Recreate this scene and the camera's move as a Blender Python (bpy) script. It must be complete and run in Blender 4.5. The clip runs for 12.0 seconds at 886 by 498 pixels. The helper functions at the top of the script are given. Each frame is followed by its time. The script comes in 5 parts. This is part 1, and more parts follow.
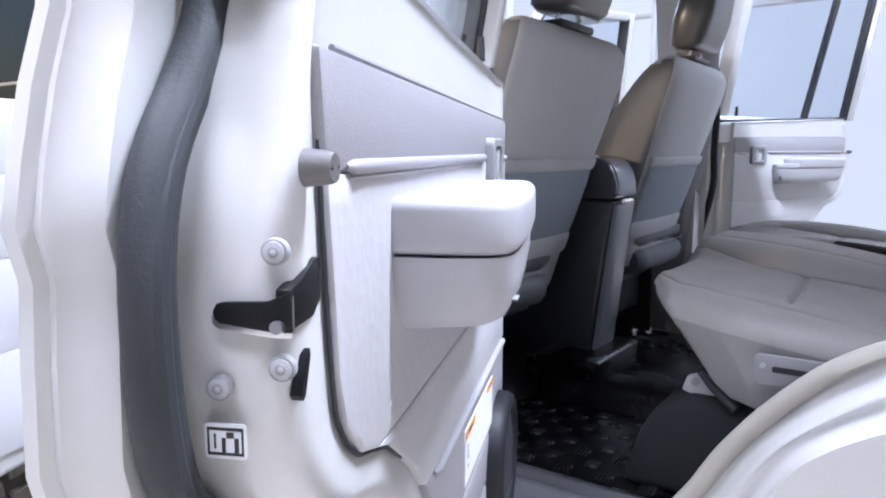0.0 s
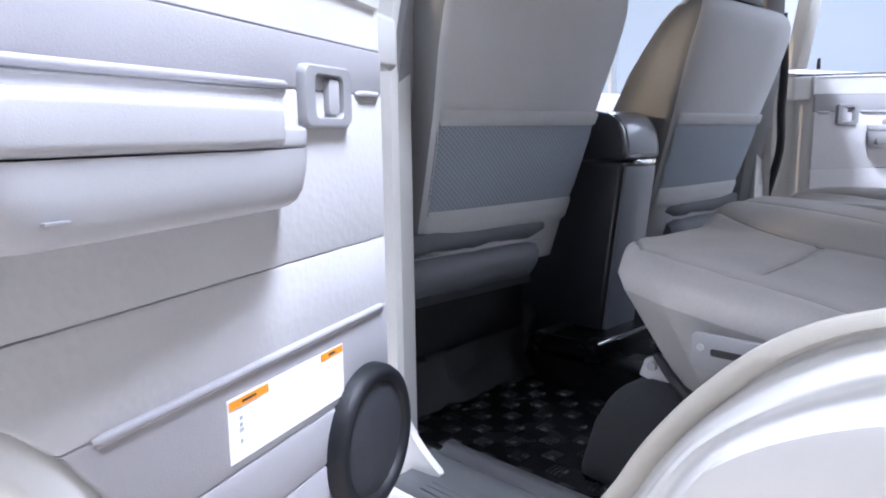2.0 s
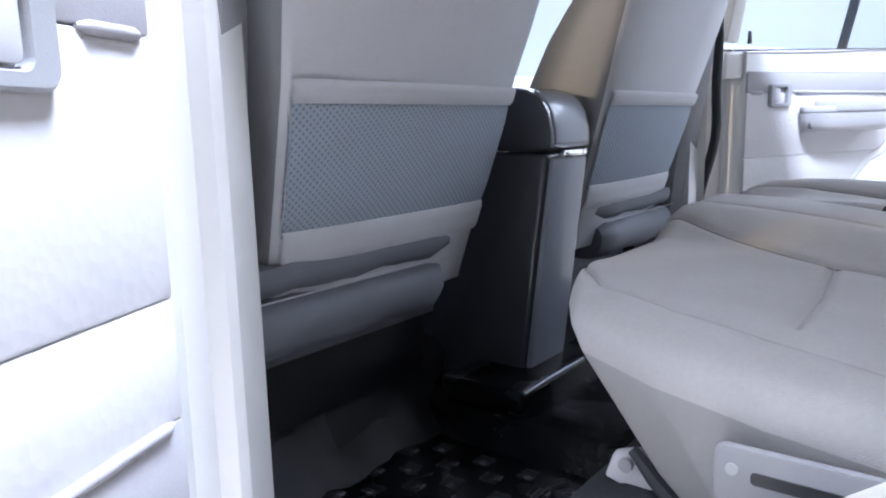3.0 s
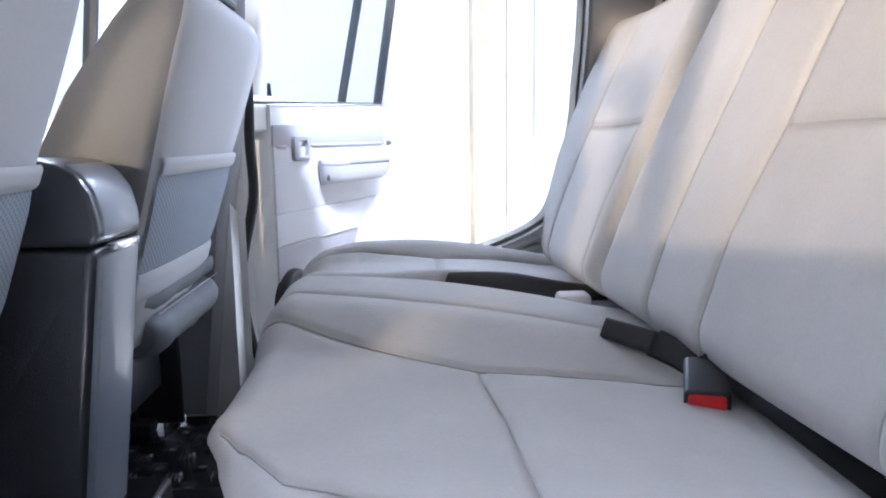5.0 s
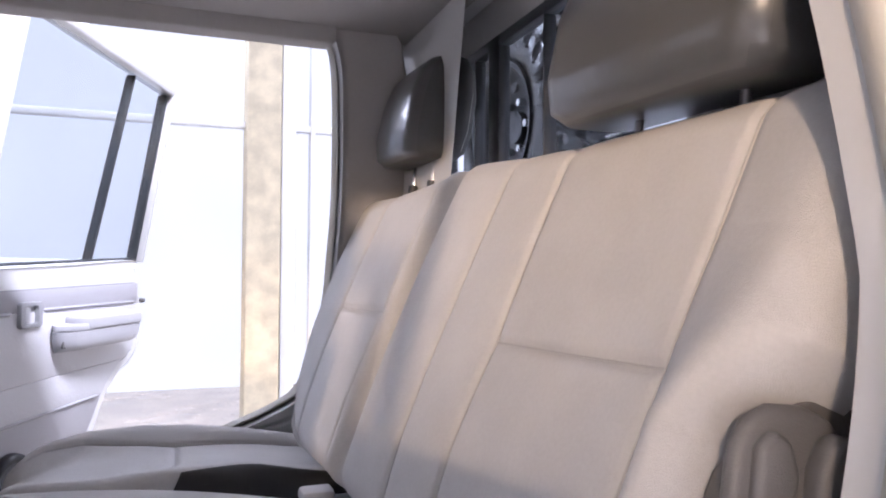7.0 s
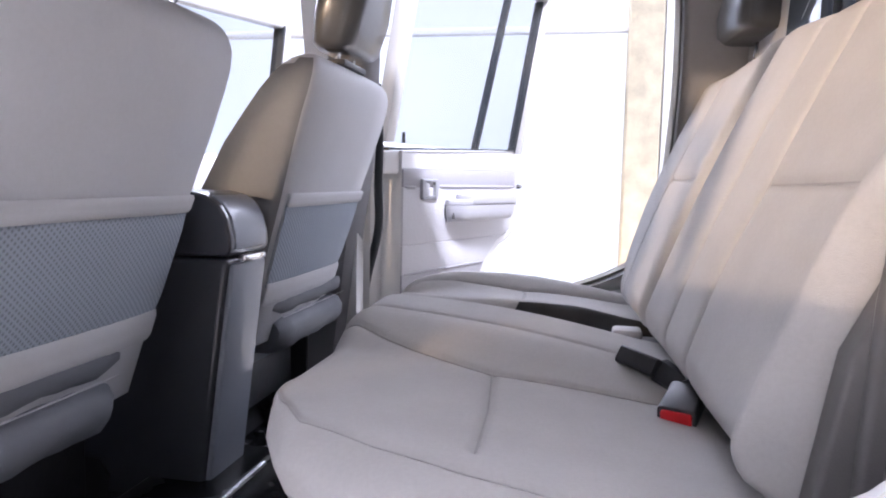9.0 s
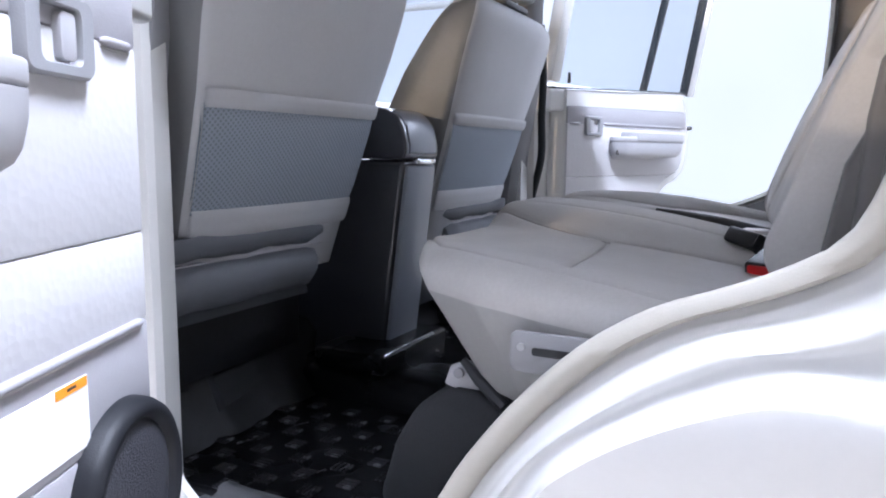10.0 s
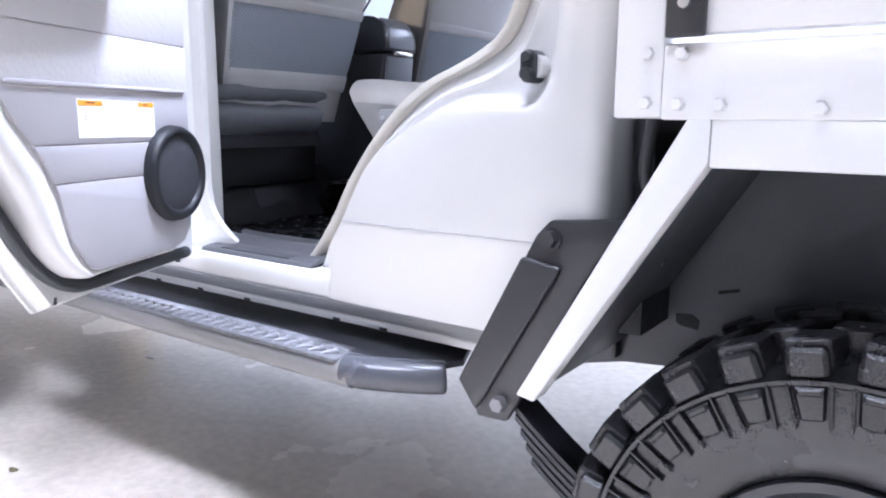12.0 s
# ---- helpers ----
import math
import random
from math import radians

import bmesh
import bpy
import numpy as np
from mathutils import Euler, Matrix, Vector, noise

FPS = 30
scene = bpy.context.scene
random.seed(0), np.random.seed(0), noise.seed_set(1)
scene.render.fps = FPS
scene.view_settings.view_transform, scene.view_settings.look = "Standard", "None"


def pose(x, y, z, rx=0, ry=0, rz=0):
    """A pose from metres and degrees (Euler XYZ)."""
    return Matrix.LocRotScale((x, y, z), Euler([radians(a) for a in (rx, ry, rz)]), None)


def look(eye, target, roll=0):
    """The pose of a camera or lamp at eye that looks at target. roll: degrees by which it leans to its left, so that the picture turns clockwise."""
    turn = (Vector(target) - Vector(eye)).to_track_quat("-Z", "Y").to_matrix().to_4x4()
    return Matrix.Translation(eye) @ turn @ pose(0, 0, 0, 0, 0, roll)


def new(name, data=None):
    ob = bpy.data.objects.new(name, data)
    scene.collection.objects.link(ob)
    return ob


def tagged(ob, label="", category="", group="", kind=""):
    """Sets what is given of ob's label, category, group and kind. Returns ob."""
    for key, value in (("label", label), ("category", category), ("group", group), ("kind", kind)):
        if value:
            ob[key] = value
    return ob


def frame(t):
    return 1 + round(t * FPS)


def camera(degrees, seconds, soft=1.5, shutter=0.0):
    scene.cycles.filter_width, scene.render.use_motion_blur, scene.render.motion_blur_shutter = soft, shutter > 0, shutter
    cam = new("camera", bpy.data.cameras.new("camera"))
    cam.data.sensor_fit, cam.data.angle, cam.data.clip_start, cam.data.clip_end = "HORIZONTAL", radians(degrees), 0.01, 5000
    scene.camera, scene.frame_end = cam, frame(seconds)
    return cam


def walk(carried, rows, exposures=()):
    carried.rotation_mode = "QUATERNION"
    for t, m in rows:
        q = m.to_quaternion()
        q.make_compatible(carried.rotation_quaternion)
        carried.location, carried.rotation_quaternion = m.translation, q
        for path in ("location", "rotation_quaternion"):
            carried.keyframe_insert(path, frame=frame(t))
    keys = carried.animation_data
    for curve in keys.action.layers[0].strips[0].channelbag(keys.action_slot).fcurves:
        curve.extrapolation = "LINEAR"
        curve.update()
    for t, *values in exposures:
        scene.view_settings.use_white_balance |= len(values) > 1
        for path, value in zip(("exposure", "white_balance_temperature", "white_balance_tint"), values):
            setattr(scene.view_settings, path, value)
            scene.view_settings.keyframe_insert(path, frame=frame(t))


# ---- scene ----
cam = camera(63.0, 12.0, 2.0)
PATH = [
    (0, (0.626, -1.969, 1.468), (-0.508, -0.344, 1.196), 0.0),
    (0.3, (0.751, -1.917, 1.456), (-0.508, -0.384, 1.197), -0.6),
    (0.5, (0.826, -1.873, 1.444), (-0.49, -0.391, 1.176), -0.1),
    (1, (0.965, -1.802, 1.418), (-0.492, -0.457, 1.153), -0.3),
    (1.5, (0.975, -1.741, 1.404), (-0.513, -0.435, 1.123), -0.6),
    (2, (0.833, -1.616, 1.404), (-0.584, -0.241, 1.087), -0.8),
    (2.5, (0.657, -1.447, 1.396), (-0.67, 0.012, 1.064), -1.3),
    (2.7, (0.608, -1.371, 1.388), (-0.672, 0.128, 1.049), -1.4),
    (4.3, (0.349, -1.067, 1.449), (-0.212, 0.826, 1.129), -1.2),
    (4.5, (0.329, -1.084, 1.466), (-0.041, 0.856, 1.147), -1.3),
    (5, (0.301, -1.079, 1.472), (0.403, 0.895, 1.17), -0.8),
    (5.5, (0.298, -1.073, 1.487), (0.761, 0.857, 1.234), -0.6),
    (6, (0.316, -1.069, 1.513), (0.974, 0.815, 1.387), -0.3),
    (6.5, (0.344, -1.075, 1.564), (1.069, 0.789, 1.579), -0.2),
    (6.7, (0.355, -1.076, 1.578), (1.081, 0.786, 1.639), -0.0),
    (8.3, (0.471, -1.192, 1.532), (0.527, 0.806, 1.465), 0.5),
    (8.5, (0.484, -1.211, 1.512), (0.416, 0.785, 1.408), 0.7),
    (9, (0.508, -1.296, 1.482), (0.136, 0.66, 1.291), 1.2),
    (9.5, (0.542, -1.441, 1.421), (-0.11, 0.434, 1.176), 0.9),
    (10, (0.692, -1.531, 1.351), (-0.183, 0.248, 1.083), 0.5),
    (10.5, (0.874, -1.595, 1.286), (-0.159, 0.096, 1.016), -0.0),
    (11, (1.029, -1.757, 1.237), (-0.134, -0.155, 0.954), -1.5),
    (11.5, (1.255, -1.894, 1.19), (0.057, -0.322, 0.883), -0.0),
    (12, (1.468, -1.976, 1.107), (0.326, -0.371, 0.757), 0.4),
]
EXPOSURES = [(0.0, -0.72, 5550, 19), (0.5, -0.66, 5600, 19), (1.0, -0.62, 5750, 20), (2.5, -0.38, 5500, 17), (4.5, 0.5, 5450, 16), (5.0, 0.2, 5400, 17), (5.5, 0.0, 5300, 17), (6.0, -0.15, 5350, 19), (6.5, -0.33, 5800, 26), (8.5, -0.2, 5850, 26), (9.0, -0.05, 5850, 25), (9.5, -0.14, 5750, 22), (10.0, -0.4, 5600, 18), (10.5, -0.48, 5550, 18), (11.0, -0.38, 5550, 18), (12.0, -0.1, 5530, 20)]
walk(cam, [(t, look(eye, target, roll)) for t, eye, target, roll in PATH], EXPOSURES)

SUN_DIR = Vector((-0.52, -0.74, 0.20))

# ---- world, sun, lamps ----
world = bpy.data.worlds.new("sky")
scene.world = world
world.use_nodes = True
wt = world.node_tree
sky = wt.nodes.new("ShaderNodeTexSky")
sky.sky_type = "NISHITA"
sky.sun_disc = False
sky.sun_elevation = math.asin(SUN_DIR.normalized().z)
sky.sun_rotation = math.atan2(SUN_DIR.x, SUN_DIR.y)
sky.air_density, sky.dust_density = 1.0, 3.0
wt.links.new(sky.outputs[0], wt.nodes["Background"].inputs[0])
wt.nodes["Background"].inputs[1].default_value = 0.06
sun = new("sun", bpy.data.lights.new("sun", "SUN"))
sun.data.energy, sun.data.angle, sun.data.color = 4.0, radians(2.5), (1.0, 0.75, 0.45)
sun.matrix_world = look(SUN_DIR * 20, (0, 0, 0))

# a long lamp hangs under the showroom ceiling
strip = new("ceiling_lamp", bpy.data.lights.new("ceiling_lamp", "AREA"))
strip.data.shape, strip.data.size, strip.data.size_y = "RECTANGLE", 1.2, 0.12
strip.data.energy, strip.data.color = 720, (0.93, 0.97, 1.0)
strip.matrix_world = pose(1.5, -0.7, 4.85, 0, 10, 23)
# unseen fill lamp added to brighten the floor beside the car
south = new("ceiling_lamp_south", bpy.data.lights.new("ceiling_lamp_south", "AREA"))
south.data.shape, south.data.size, south.data.size_y = "RECTANGLE", 3.2, 0.5
south.data.spread = radians(62)
south.data.energy, south.data.color = 150, (0.98, 0.98, 1.0)
south.matrix_world = look((-0.2, -3.0, 4.85), (-0.2, -2.6, 0.0))

# added lamp inside the upper panes, filling in for daylight through the showroom front
north = new("window_daylight", bpy.data.lights.new("window_daylight", "AREA"))
north.data.shape, north.data.size, north.data.size_y = "RECTANGLE", 13.0, 1.1
north.data.energy, north.data.color = 500, (0.90, 0.95, 1.0)
north.matrix_world = look((0.5, 4.2, 4.0), (0.5, 0.6, 0.6))


# ---- materials ----
def mat(name, color, rough=0.5, metal=0.0, vary=0.06, vscale=6.0, bump=0.0, bscale=300.0, coat=0.0, rand=0.0, kind="noise", spec=0.5):
    m = bpy.data.materials.new(name)
    m.use_nodes = True
    nt = m.node_tree
    n, l = nt.nodes, nt.links
    b = n["Principled BSDF"]
    b.inputs["Roughness"].default_value = rough
    b.inputs["Metallic"].default_value = metal
    b.inputs["Coat Weight"].default_value = coat
    b.inputs["Coat Roughness"].default_value = 0.06
    tc = n.new("ShaderNodeTexCoord")
    big = n.new("ShaderNodeTexNoise")
    big.inputs["Scale"].default_value = vscale
    big.inputs["Detail"].default_value = 5
    l.new(tc.outputs["Object"], big.inputs["Vector"])
    fine = n.new("ShaderNodeTexNoise")
    fine.inputs["Scale"].default_value = vscale * 23
    fine.inputs["Detail"].default_value = 3
    l.new(tc.outputs["Object"], fine.inputs["Vector"])
    add = n.new("ShaderNodeMath")
    add.operation = "MULTIPLY_ADD"
    l.new(fine.outputs[0], add.inputs[0])
    add.inputs[1].default_value = 0.5
    l.new(big.outputs[0], add.inputs[2])
    last = add.outputs[0]
    if rand:
        info = n.new("ShaderNodeObjectInfo")
        ra = n.new("ShaderNodeMath")
        ra.operation = "MULTIPLY_ADD"
        l.new(info.outputs["Random"], ra.inputs[0])
        ra.inputs[1].default_value = rand
        l.new(last, ra.inputs[2])
        last = ra.outputs[0]
    ramp = n.new("ShaderNodeMapRange")
    ramp.interpolation_type = "SMOOTHSTEP"
    ramp.inputs["From Min"].default_value = 0.35
    ramp.inputs["From Max"].default_value = 1.15
    ramp.inputs["To Min"].default_value = 1 - vary
    ramp.inputs["To Max"].default_value = 1 + vary
    l.new(last, ramp.inputs["Value"])
    mix = n.new("ShaderNodeMix")
    mix.data_type, mix.blend_type = "RGBA", "MULTIPLY"
    mix.inputs[0].default_value = 1.0
    mix.inputs[6].default_value = (*color, 1)
    l.new(ramp.outputs[0], mix.inputs[7])
    l.new(mix.outputs[2], b.inputs["Base Color"])
    rr = n.new("ShaderNodeMapRange")
    rr.interpolation_type = "SMOOTHSTEP"
    rr.inputs["From Min"].default_value, rr.inputs["From Max"].default_value = 0.2, 0.8
    rr.inputs["To Min"].default_value, rr.inputs["To Max"].default_value = max(0.02, rough - 0.07), min(1, rough + 0.07)
    l.new(big.outputs[0], rr.inputs["Value"])
    l.new(rr.outputs[0], b.inputs["Roughness"])
    if bump:
        if kind == "cells":
            t = n.new("ShaderNodeTexVoronoi")
            t.inputs["Scale"].default_value = bscale
            h = t.outputs["Distance"]
        elif kind == "weave":
            t = n.new("ShaderNodeTexWave")
            t.wave_type, t.bands_direction = "BANDS", "DIAGONAL"
            t.inputs["Scale"].default_value = bscale
            t.inputs["Distortion"].default_value = 1.5
            h = t.outputs[0]
        else:
            t = n.new("ShaderNodeTexNoise")
            t.inputs["Scale"].default_value = bscale
            t.inputs["Detail"].default_value = 4
            h = t.outputs[0]
        l.new(tc.outputs["Object"], t.inputs["Vector"])
        bp = n.new("ShaderNodeBump")
        bp.inputs["Strength"].default_value = bump
        bp.inputs["Distance"].default_value = 0.004
        l.new(h, bp.inputs["Height"])
        l.new(bp.outputs[0], b.inputs["Normal"])
    b.inputs["Specular IOR Level"].default_value = spec
    return m


PAINT = mat("silver_white_paint", (0.62, 0.613, 0.595), 0.34, 0.15, vary=0.02, bump=0.012, bscale=900, coat=0.7)
PAINT_IN = mat("unpolished_paint", (0.63, 0.62, 0.605), 0.42, 0.1, vary=0.04, bump=0.03, bscale=60, coat=0.25)
TRIM = mat("grained_door_trim", (0.54, 0.53, 0.54), 0.6, vary=0.03, bump=0.11, bscale=95, kind="cells")
TRIM_DARK = mat("door_trim_upper", (0.345, 0.335, 0.35), 0.5, vary=0.03, bump=0.15, bscale=500)
PLASTIC = mat("grey_plastic", (0.41, 0.405, 0.42), 0.5, vary=0.03, bump=0.1, bscale=700)
PLASTIC_MID = mat("mid_grey_plastic", (0.27, 0.27, 0.28), 0.5, vary=0.04, bump=0.12, bscale=500)
FABRIC = mat("grey_seat_fabric", (0.49, 0.478, 0.465), 0.92, vary=0.08, vscale=9, bump=0.4, bscale=900)
FABRIC_BACK = mat("seat_back_vinyl", (0.50, 0.505, 0.52), 0.6, vary=0.05, bump=0.25, bscale=700)
# darker copy of the seat vinyl that paints the shade on its sides
SIDE_SHADE = mat("shaded_seat_side_vinyl", (0.17, 0.172, 0.178), 0.55, vary=0.06, bump=0.2, bscale=600)
CUSHION_SIDE = mat("darker_cushion_side", (0.33, 0.325, 0.315), 0.55, vary=0.06, bump=0.2, bscale=600)
RUBBER = mat("black_rubber", (0.022, 0.023, 0.026), 0.55, vary=0.15, bump=0.15, bscale=250)
SEAL = mat("black_door_seal", (0.02, 0.023, 0.026), 0.65, vary=0.12, bump=0.2, bscale=300)
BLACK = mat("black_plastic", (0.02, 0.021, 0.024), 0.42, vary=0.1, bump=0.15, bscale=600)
LEATHER = mat("black_vinyl", (0.032, 0.034, 0.043), 0.34, vary=0.03, bump=0.12, bscale=420, kind="cells", coat=0.6)
# paler blue-grey that paints the window reflection on the black console
SHEEN = mat("painted_sheen_vinyl", (0.20, 0.22, 0.26), 0.42, vary=0.04, bump=0.08, bscale=420, kind="cells", coat=0.35)
STEEL = mat("bright_steel", (0.62, 0.62, 0.62), 0.28, 1.0, vary=0.06)
CHROME = mat("chrome", (0.8, 0.8, 0.8), 0.08, 1.0, vary=0.02)
STEP = mat("grey_step_coating", (0.16, 0.158, 0.155), 0.36, 0.25, vary=0.12, bump=0.1, bscale=200)
STEP_CAP = mat("glossy_black_step_cap", (0.055, 0.057, 0.065), 0.22, 0.0, vary=0.1, bump=0.05, bscale=200)
BOLT_GREY = mat("dull_zinc_bolt", (0.22, 0.22, 0.23), 0.5, 0.5)
STEP_PLATE = mat("step_top_plate", (0.055, 0.057, 0.064), 0.42, 0.2, vary=0.25, vscale=60, bump=0.5, bscale=160)
TREAD = mat("worn_alloy_tread", (0.22, 0.22, 0.235), 0.42, 0.5, vary=0.25, vscale=20)
TREAD_BASE = mat("dull_tread_base", (0.11, 0.112, 0.12), 0.5, 0.2, vary=0.35, vscale=70, bump=0.3, bscale=200)
SPECKLE = mat("scuffed_step_edge", (0.17, 0.17, 0.185), 0.5, 0.2, vary=0.85, vscale=45, bump=0.5, bscale=120)
GUARD = mat("black_guard_sheet", (0.06, 0.062, 0.07), 0.4, vary=0.15, bump=0.1, bscale=60)
BRACKET = mat("dark_bracket_coating", (0.02, 0.02, 0.022), 0.42, 0.1, vary=0.1, bump=0.15, bscale=400)
TRAY_WHITE = mat("white_powder_coat", (0.66, 0.66, 0.66), 0.38, vary=0.03, bump=0.05, bscale=500)
UNDER = mat("black_underbody", (0.011, 0.012, 0.015), 0.5, vary=0.3, bump=0.2, bscale=60)
TYRE = mat("tyre_rubber", (0.013, 0.013, 0.014), 0.24, vary=0.25, vscale=15, bump=0.2, bscale=180)
MUD = mat("dusty_tyre", (0.075, 0.066, 0.054), 0.8, vary=0.35, vscale=14, bump=0.3, bscale=150)
WHITE = mat("white_label", (0.82, 0.82, 0.82), 0.5, vary=0.02)
ORANGE = mat("orange_print", (0.85, 0.30, 0.02), 0.5, vary=0.02)
INK = mat("black_print", (0.03, 0.03, 0.03), 0.5, vary=0.02)
RED = mat("red_button", (0.62, 0.01, 0.015), 0.3, vary=0.04, coat=0.3)
# the wide tone variation paints mottled reflections into the floor colour
CONCRETE = mat("polished_concrete", (0.66, 0.605, 0.53), 0.24, vary=0.24, vscale=1.1, bump=0.01, bscale=30)
PLASTER = mat("white_plaster", (0.78, 0.78, 0.77), 0.8, vary=0.03, bump=0.1, bscale=80)
STONE = mat("sandstone_column", (0.60, 0.54, 0.40), 0.8, vary=0.25, vscale=9, bump=0.5, bscale=60)
ALU = mat("pale_window_frame", (0.80, 0.82, 0.84), 0.5, 0.0, vary=0.04)
BLUE = mat("blue_sign_paint", (0.05, 0.13, 0.55), 0.4, vary=0.05)
MAT_RUBBER = mat("glossy_floor_mat", (0.006, 0.0065, 0.008), 0.25, vary=0.25, bump=0.2, bscale=120, spec=0.25)
# lighter than the sheet, painting the light the raised bars reflect
MAT_BAR = mat("lighter_rubber_bar", (0.05, 0.05, 0.054), 0.24, vary=0.5, vscale=30, spec=0.8)
EDGE_TRIM = mat("cream_grey_edge_trim", (0.42, 0.395, 0.34), 0.5, vary=0.03, bump=0.1, bscale=400)
HINGE = mat("dark_hinge_plastic", (0.115, 0.11, 0.107), 0.5, vary=0.06, bump=0.12, bscale=500)
CARPET = mat("grey_carpet", (0.02, 0.021, 0.024), 0.95, vary=0.2, vscale=12, bump=0.6, bscale=350)
HEADLINER = mat("headliner_cloth", (0.34, 0.32, 0.30), 0.9, vary=0.05, bump=0.3, bscale=600)

SEAM = mat("seat_seam_thread", (0.42, 0.41, 0.40), 0.9, vary=0.05)
GRILLE = mat("speaker_mesh", (0.03, 0.03, 0.036), 0.5, vary=0.1, bump=0.4, bscale=420, kind="cells", spec=0.4)
SPEAKER_RIM = mat("matt_black_speaker_rim", (0.009, 0.0095, 0.012), 0.5, vary=0.1, bump=0.1, bscale=500, spec=0.3)
REST_BACK = mat("dark_headrest_back", (0.05, 0.049, 0.048), 0.45, vary=0.08, bump=0.1, bscale=600)
REST_FRONT = mat("glossy_headrest_vinyl", (0.065, 0.064, 0.062), 0.33, vary=0.05, bump=0.05, bscale=500, coat=0.5)
SCUFF = mat("grey_scuff_plastic", (0.07, 0.071, 0.076), 0.5, vary=0.1, vscale=10, bump=0.15, bscale=300)
PAPER = mat("white_paper", (0.75, 0.75, 0.74), 0.8, vary=0.03)
LEAF = mat("dry_leaf", (0.16, 0.13, 0.07), 0.8, vary=0.3, vscale=40)
SHEETING = mat("grey_plastic_sheet", (0.012, 0.013, 0.015), 0.55, vary=0.15, vscale=18, bump=0.3, bscale=40)

# near-black that paints the shade inside slots, holes and gaps
VOID = mat("recess_shade", (0.004, 0.004, 0.005), 0.5, vary=0.1, spec=0.3)
FOLD = mat("blue_grey_seat_skirt", (0.125, 0.133, 0.152), 0.6, vary=0.06, bump=0.25, bscale=600)

DUST = mat("dusty_rim", (0.26, 0.21, 0.13), 0.8, vary=0.3, vscale=25, bump=0.3, bscale=120)


def glass_mat(name, color, rough=0.0):
    m = bpy.data.materials.new(name)
    m.use_nodes = True
    b = m.node_tree.nodes["Principled BSDF"]
    b.inputs["Base Color"].default_value = (*color, 1)
    b.inputs["Roughness"].default_value = rough
    b.inputs["Transmission Weight"].default_value = 1.0
    b.inputs["IOR"].default_value = 1.1
    return m


GLASS = glass_mat("tinted_glass", (0.70, 0.75, 0.80))
CLEAR = glass_mat("clear_glass", (0.97, 0.985, 0.99))



def net_mat(name, thread, hole, scale):
    """A woven net: two crossed sets of threads over darker holes."""
    m = mat(name, thread, 0.75, vary=0.06)
    n, l = m.node_tree.nodes, m.node_tree.links
    b = n["Principled BSDF"]
    tc = n.new("ShaderNodeTexCoord")
    turn = n.new("ShaderNodeMapping")
    turn.inputs["Rotation"].default_value = (radians(38), 0, 0)
    l.new(tc.outputs["Object"], turn.inputs["Vector"])
    waves = []
    for axis in ("Y", "Z"):
        w = n.new("ShaderNodeTexWave")
        w.bands_direction = axis
        w.inputs["Scale"].default_value = scale
        w.inputs["Distortion"].default_value = 0.6
        w.inputs["Detail"].default_value = 1
        l.new(turn.outputs[0], w.inputs["Vector"])
        waves.append(w.outputs["Fac"])
    both = n.new("ShaderNodeMath")
    both.operation = "MULTIPLY"
    l.new(waves[0], both.inputs[0])
    l.new(waves[1], both.inputs[1])
    mix = n.new("ShaderNodeMix")
    mix.data_type = "RGBA"
    l.new(both.outputs[0], mix.inputs[0])
    mix.inputs[6].default_value = (*thread, 1)
    mix.inputs[7].default_value = (*hole, 1)
    l.new(mix.outputs[2], b.inputs["Base Color"])
    bp = n.new("ShaderNodeBump")
    bp.inputs["Strength"].default_value = 0.5
    bp.inputs["Distance"].default_value = 0.002
    bp.invert = True
    l.new(both.outputs[0], bp.inputs["Height"])
    l.new(bp.outputs[0], b.inputs["Normal"])
    return m


MESH = net_mat("seat_pocket_net", (0.30, 0.34, 0.395), (0.15, 0.175, 0.205), 42.0)


def glow(name, color, strength):
    m = bpy.data.materials.new(name)
    m.use_nodes = True
    nt = m.node_tree
    e = nt.nodes.new("ShaderNodeEmission")
    tc = nt.nodes.new("ShaderNodeTexCoord")
    no = nt.nodes.new("ShaderNodeTexNoise")
    no.inputs["Scale"].default_value = 0.25
    nt.links.new(tc.outputs["Object"], no.inputs["Vector"])
    mr = nt.nodes.new("ShaderNodeMapRange")
    mr.inputs["From Min"].default_value, mr.inputs["From Max"].default_value = 0.3, 0.7
    mr.inputs["To Min"].default_value, mr.inputs["To Max"].default_value = strength * 0.9, strength * 1.1
    nt.links.new(no.outputs[0], mr.inputs["Value"])
    nt.links.new(mr.outputs[0], e.inputs[1])
    e.inputs[0].default_value = (*color, 1)
    nt.links.new(e.outputs[0], nt.nodes["Material Output"].inputs[0])
    return m


DAY = glow("bright_daylight", (0.94, 0.97, 1.0), 1.45)
# glow of the added fill screen on the unseen south side
SOUTH_FILL = glow("south_fill_glow", (0.95, 0.975, 1.0), 0.5)


# ---- mesh helpers ----
def finish(bm, smooth=True, angle=40.0):
    bmesh.ops.recalc_face_normals(bm, faces=bm.faces)
    if smooth:
        for f in bm.faces:
            f.smooth = True
        for e in bm.edges:
            if len(e.link_faces) == 2 and e.calc_face_angle(0) > radians(angle):
                e.smooth = False
    return bm


def mesh_of(name, bm, material, smooth=True, angle=40.0):
    finish(bm, smooth, angle)
    me = bpy.data.meshes.new(name)
    bm.to_mesh(me)
    bm.free()
    for m in material if isinstance(material, (list, tuple)) else (material,):
        me.materials.append(m)
    return me


def part(name, bm, material, parent, label="", smooth=True, angle=40.0):
    ob = new(name, mesh_of(name, bm, material, smooth, angle))
    ob.parent = parent
    if label:
        tagged(ob, label)
    return ob


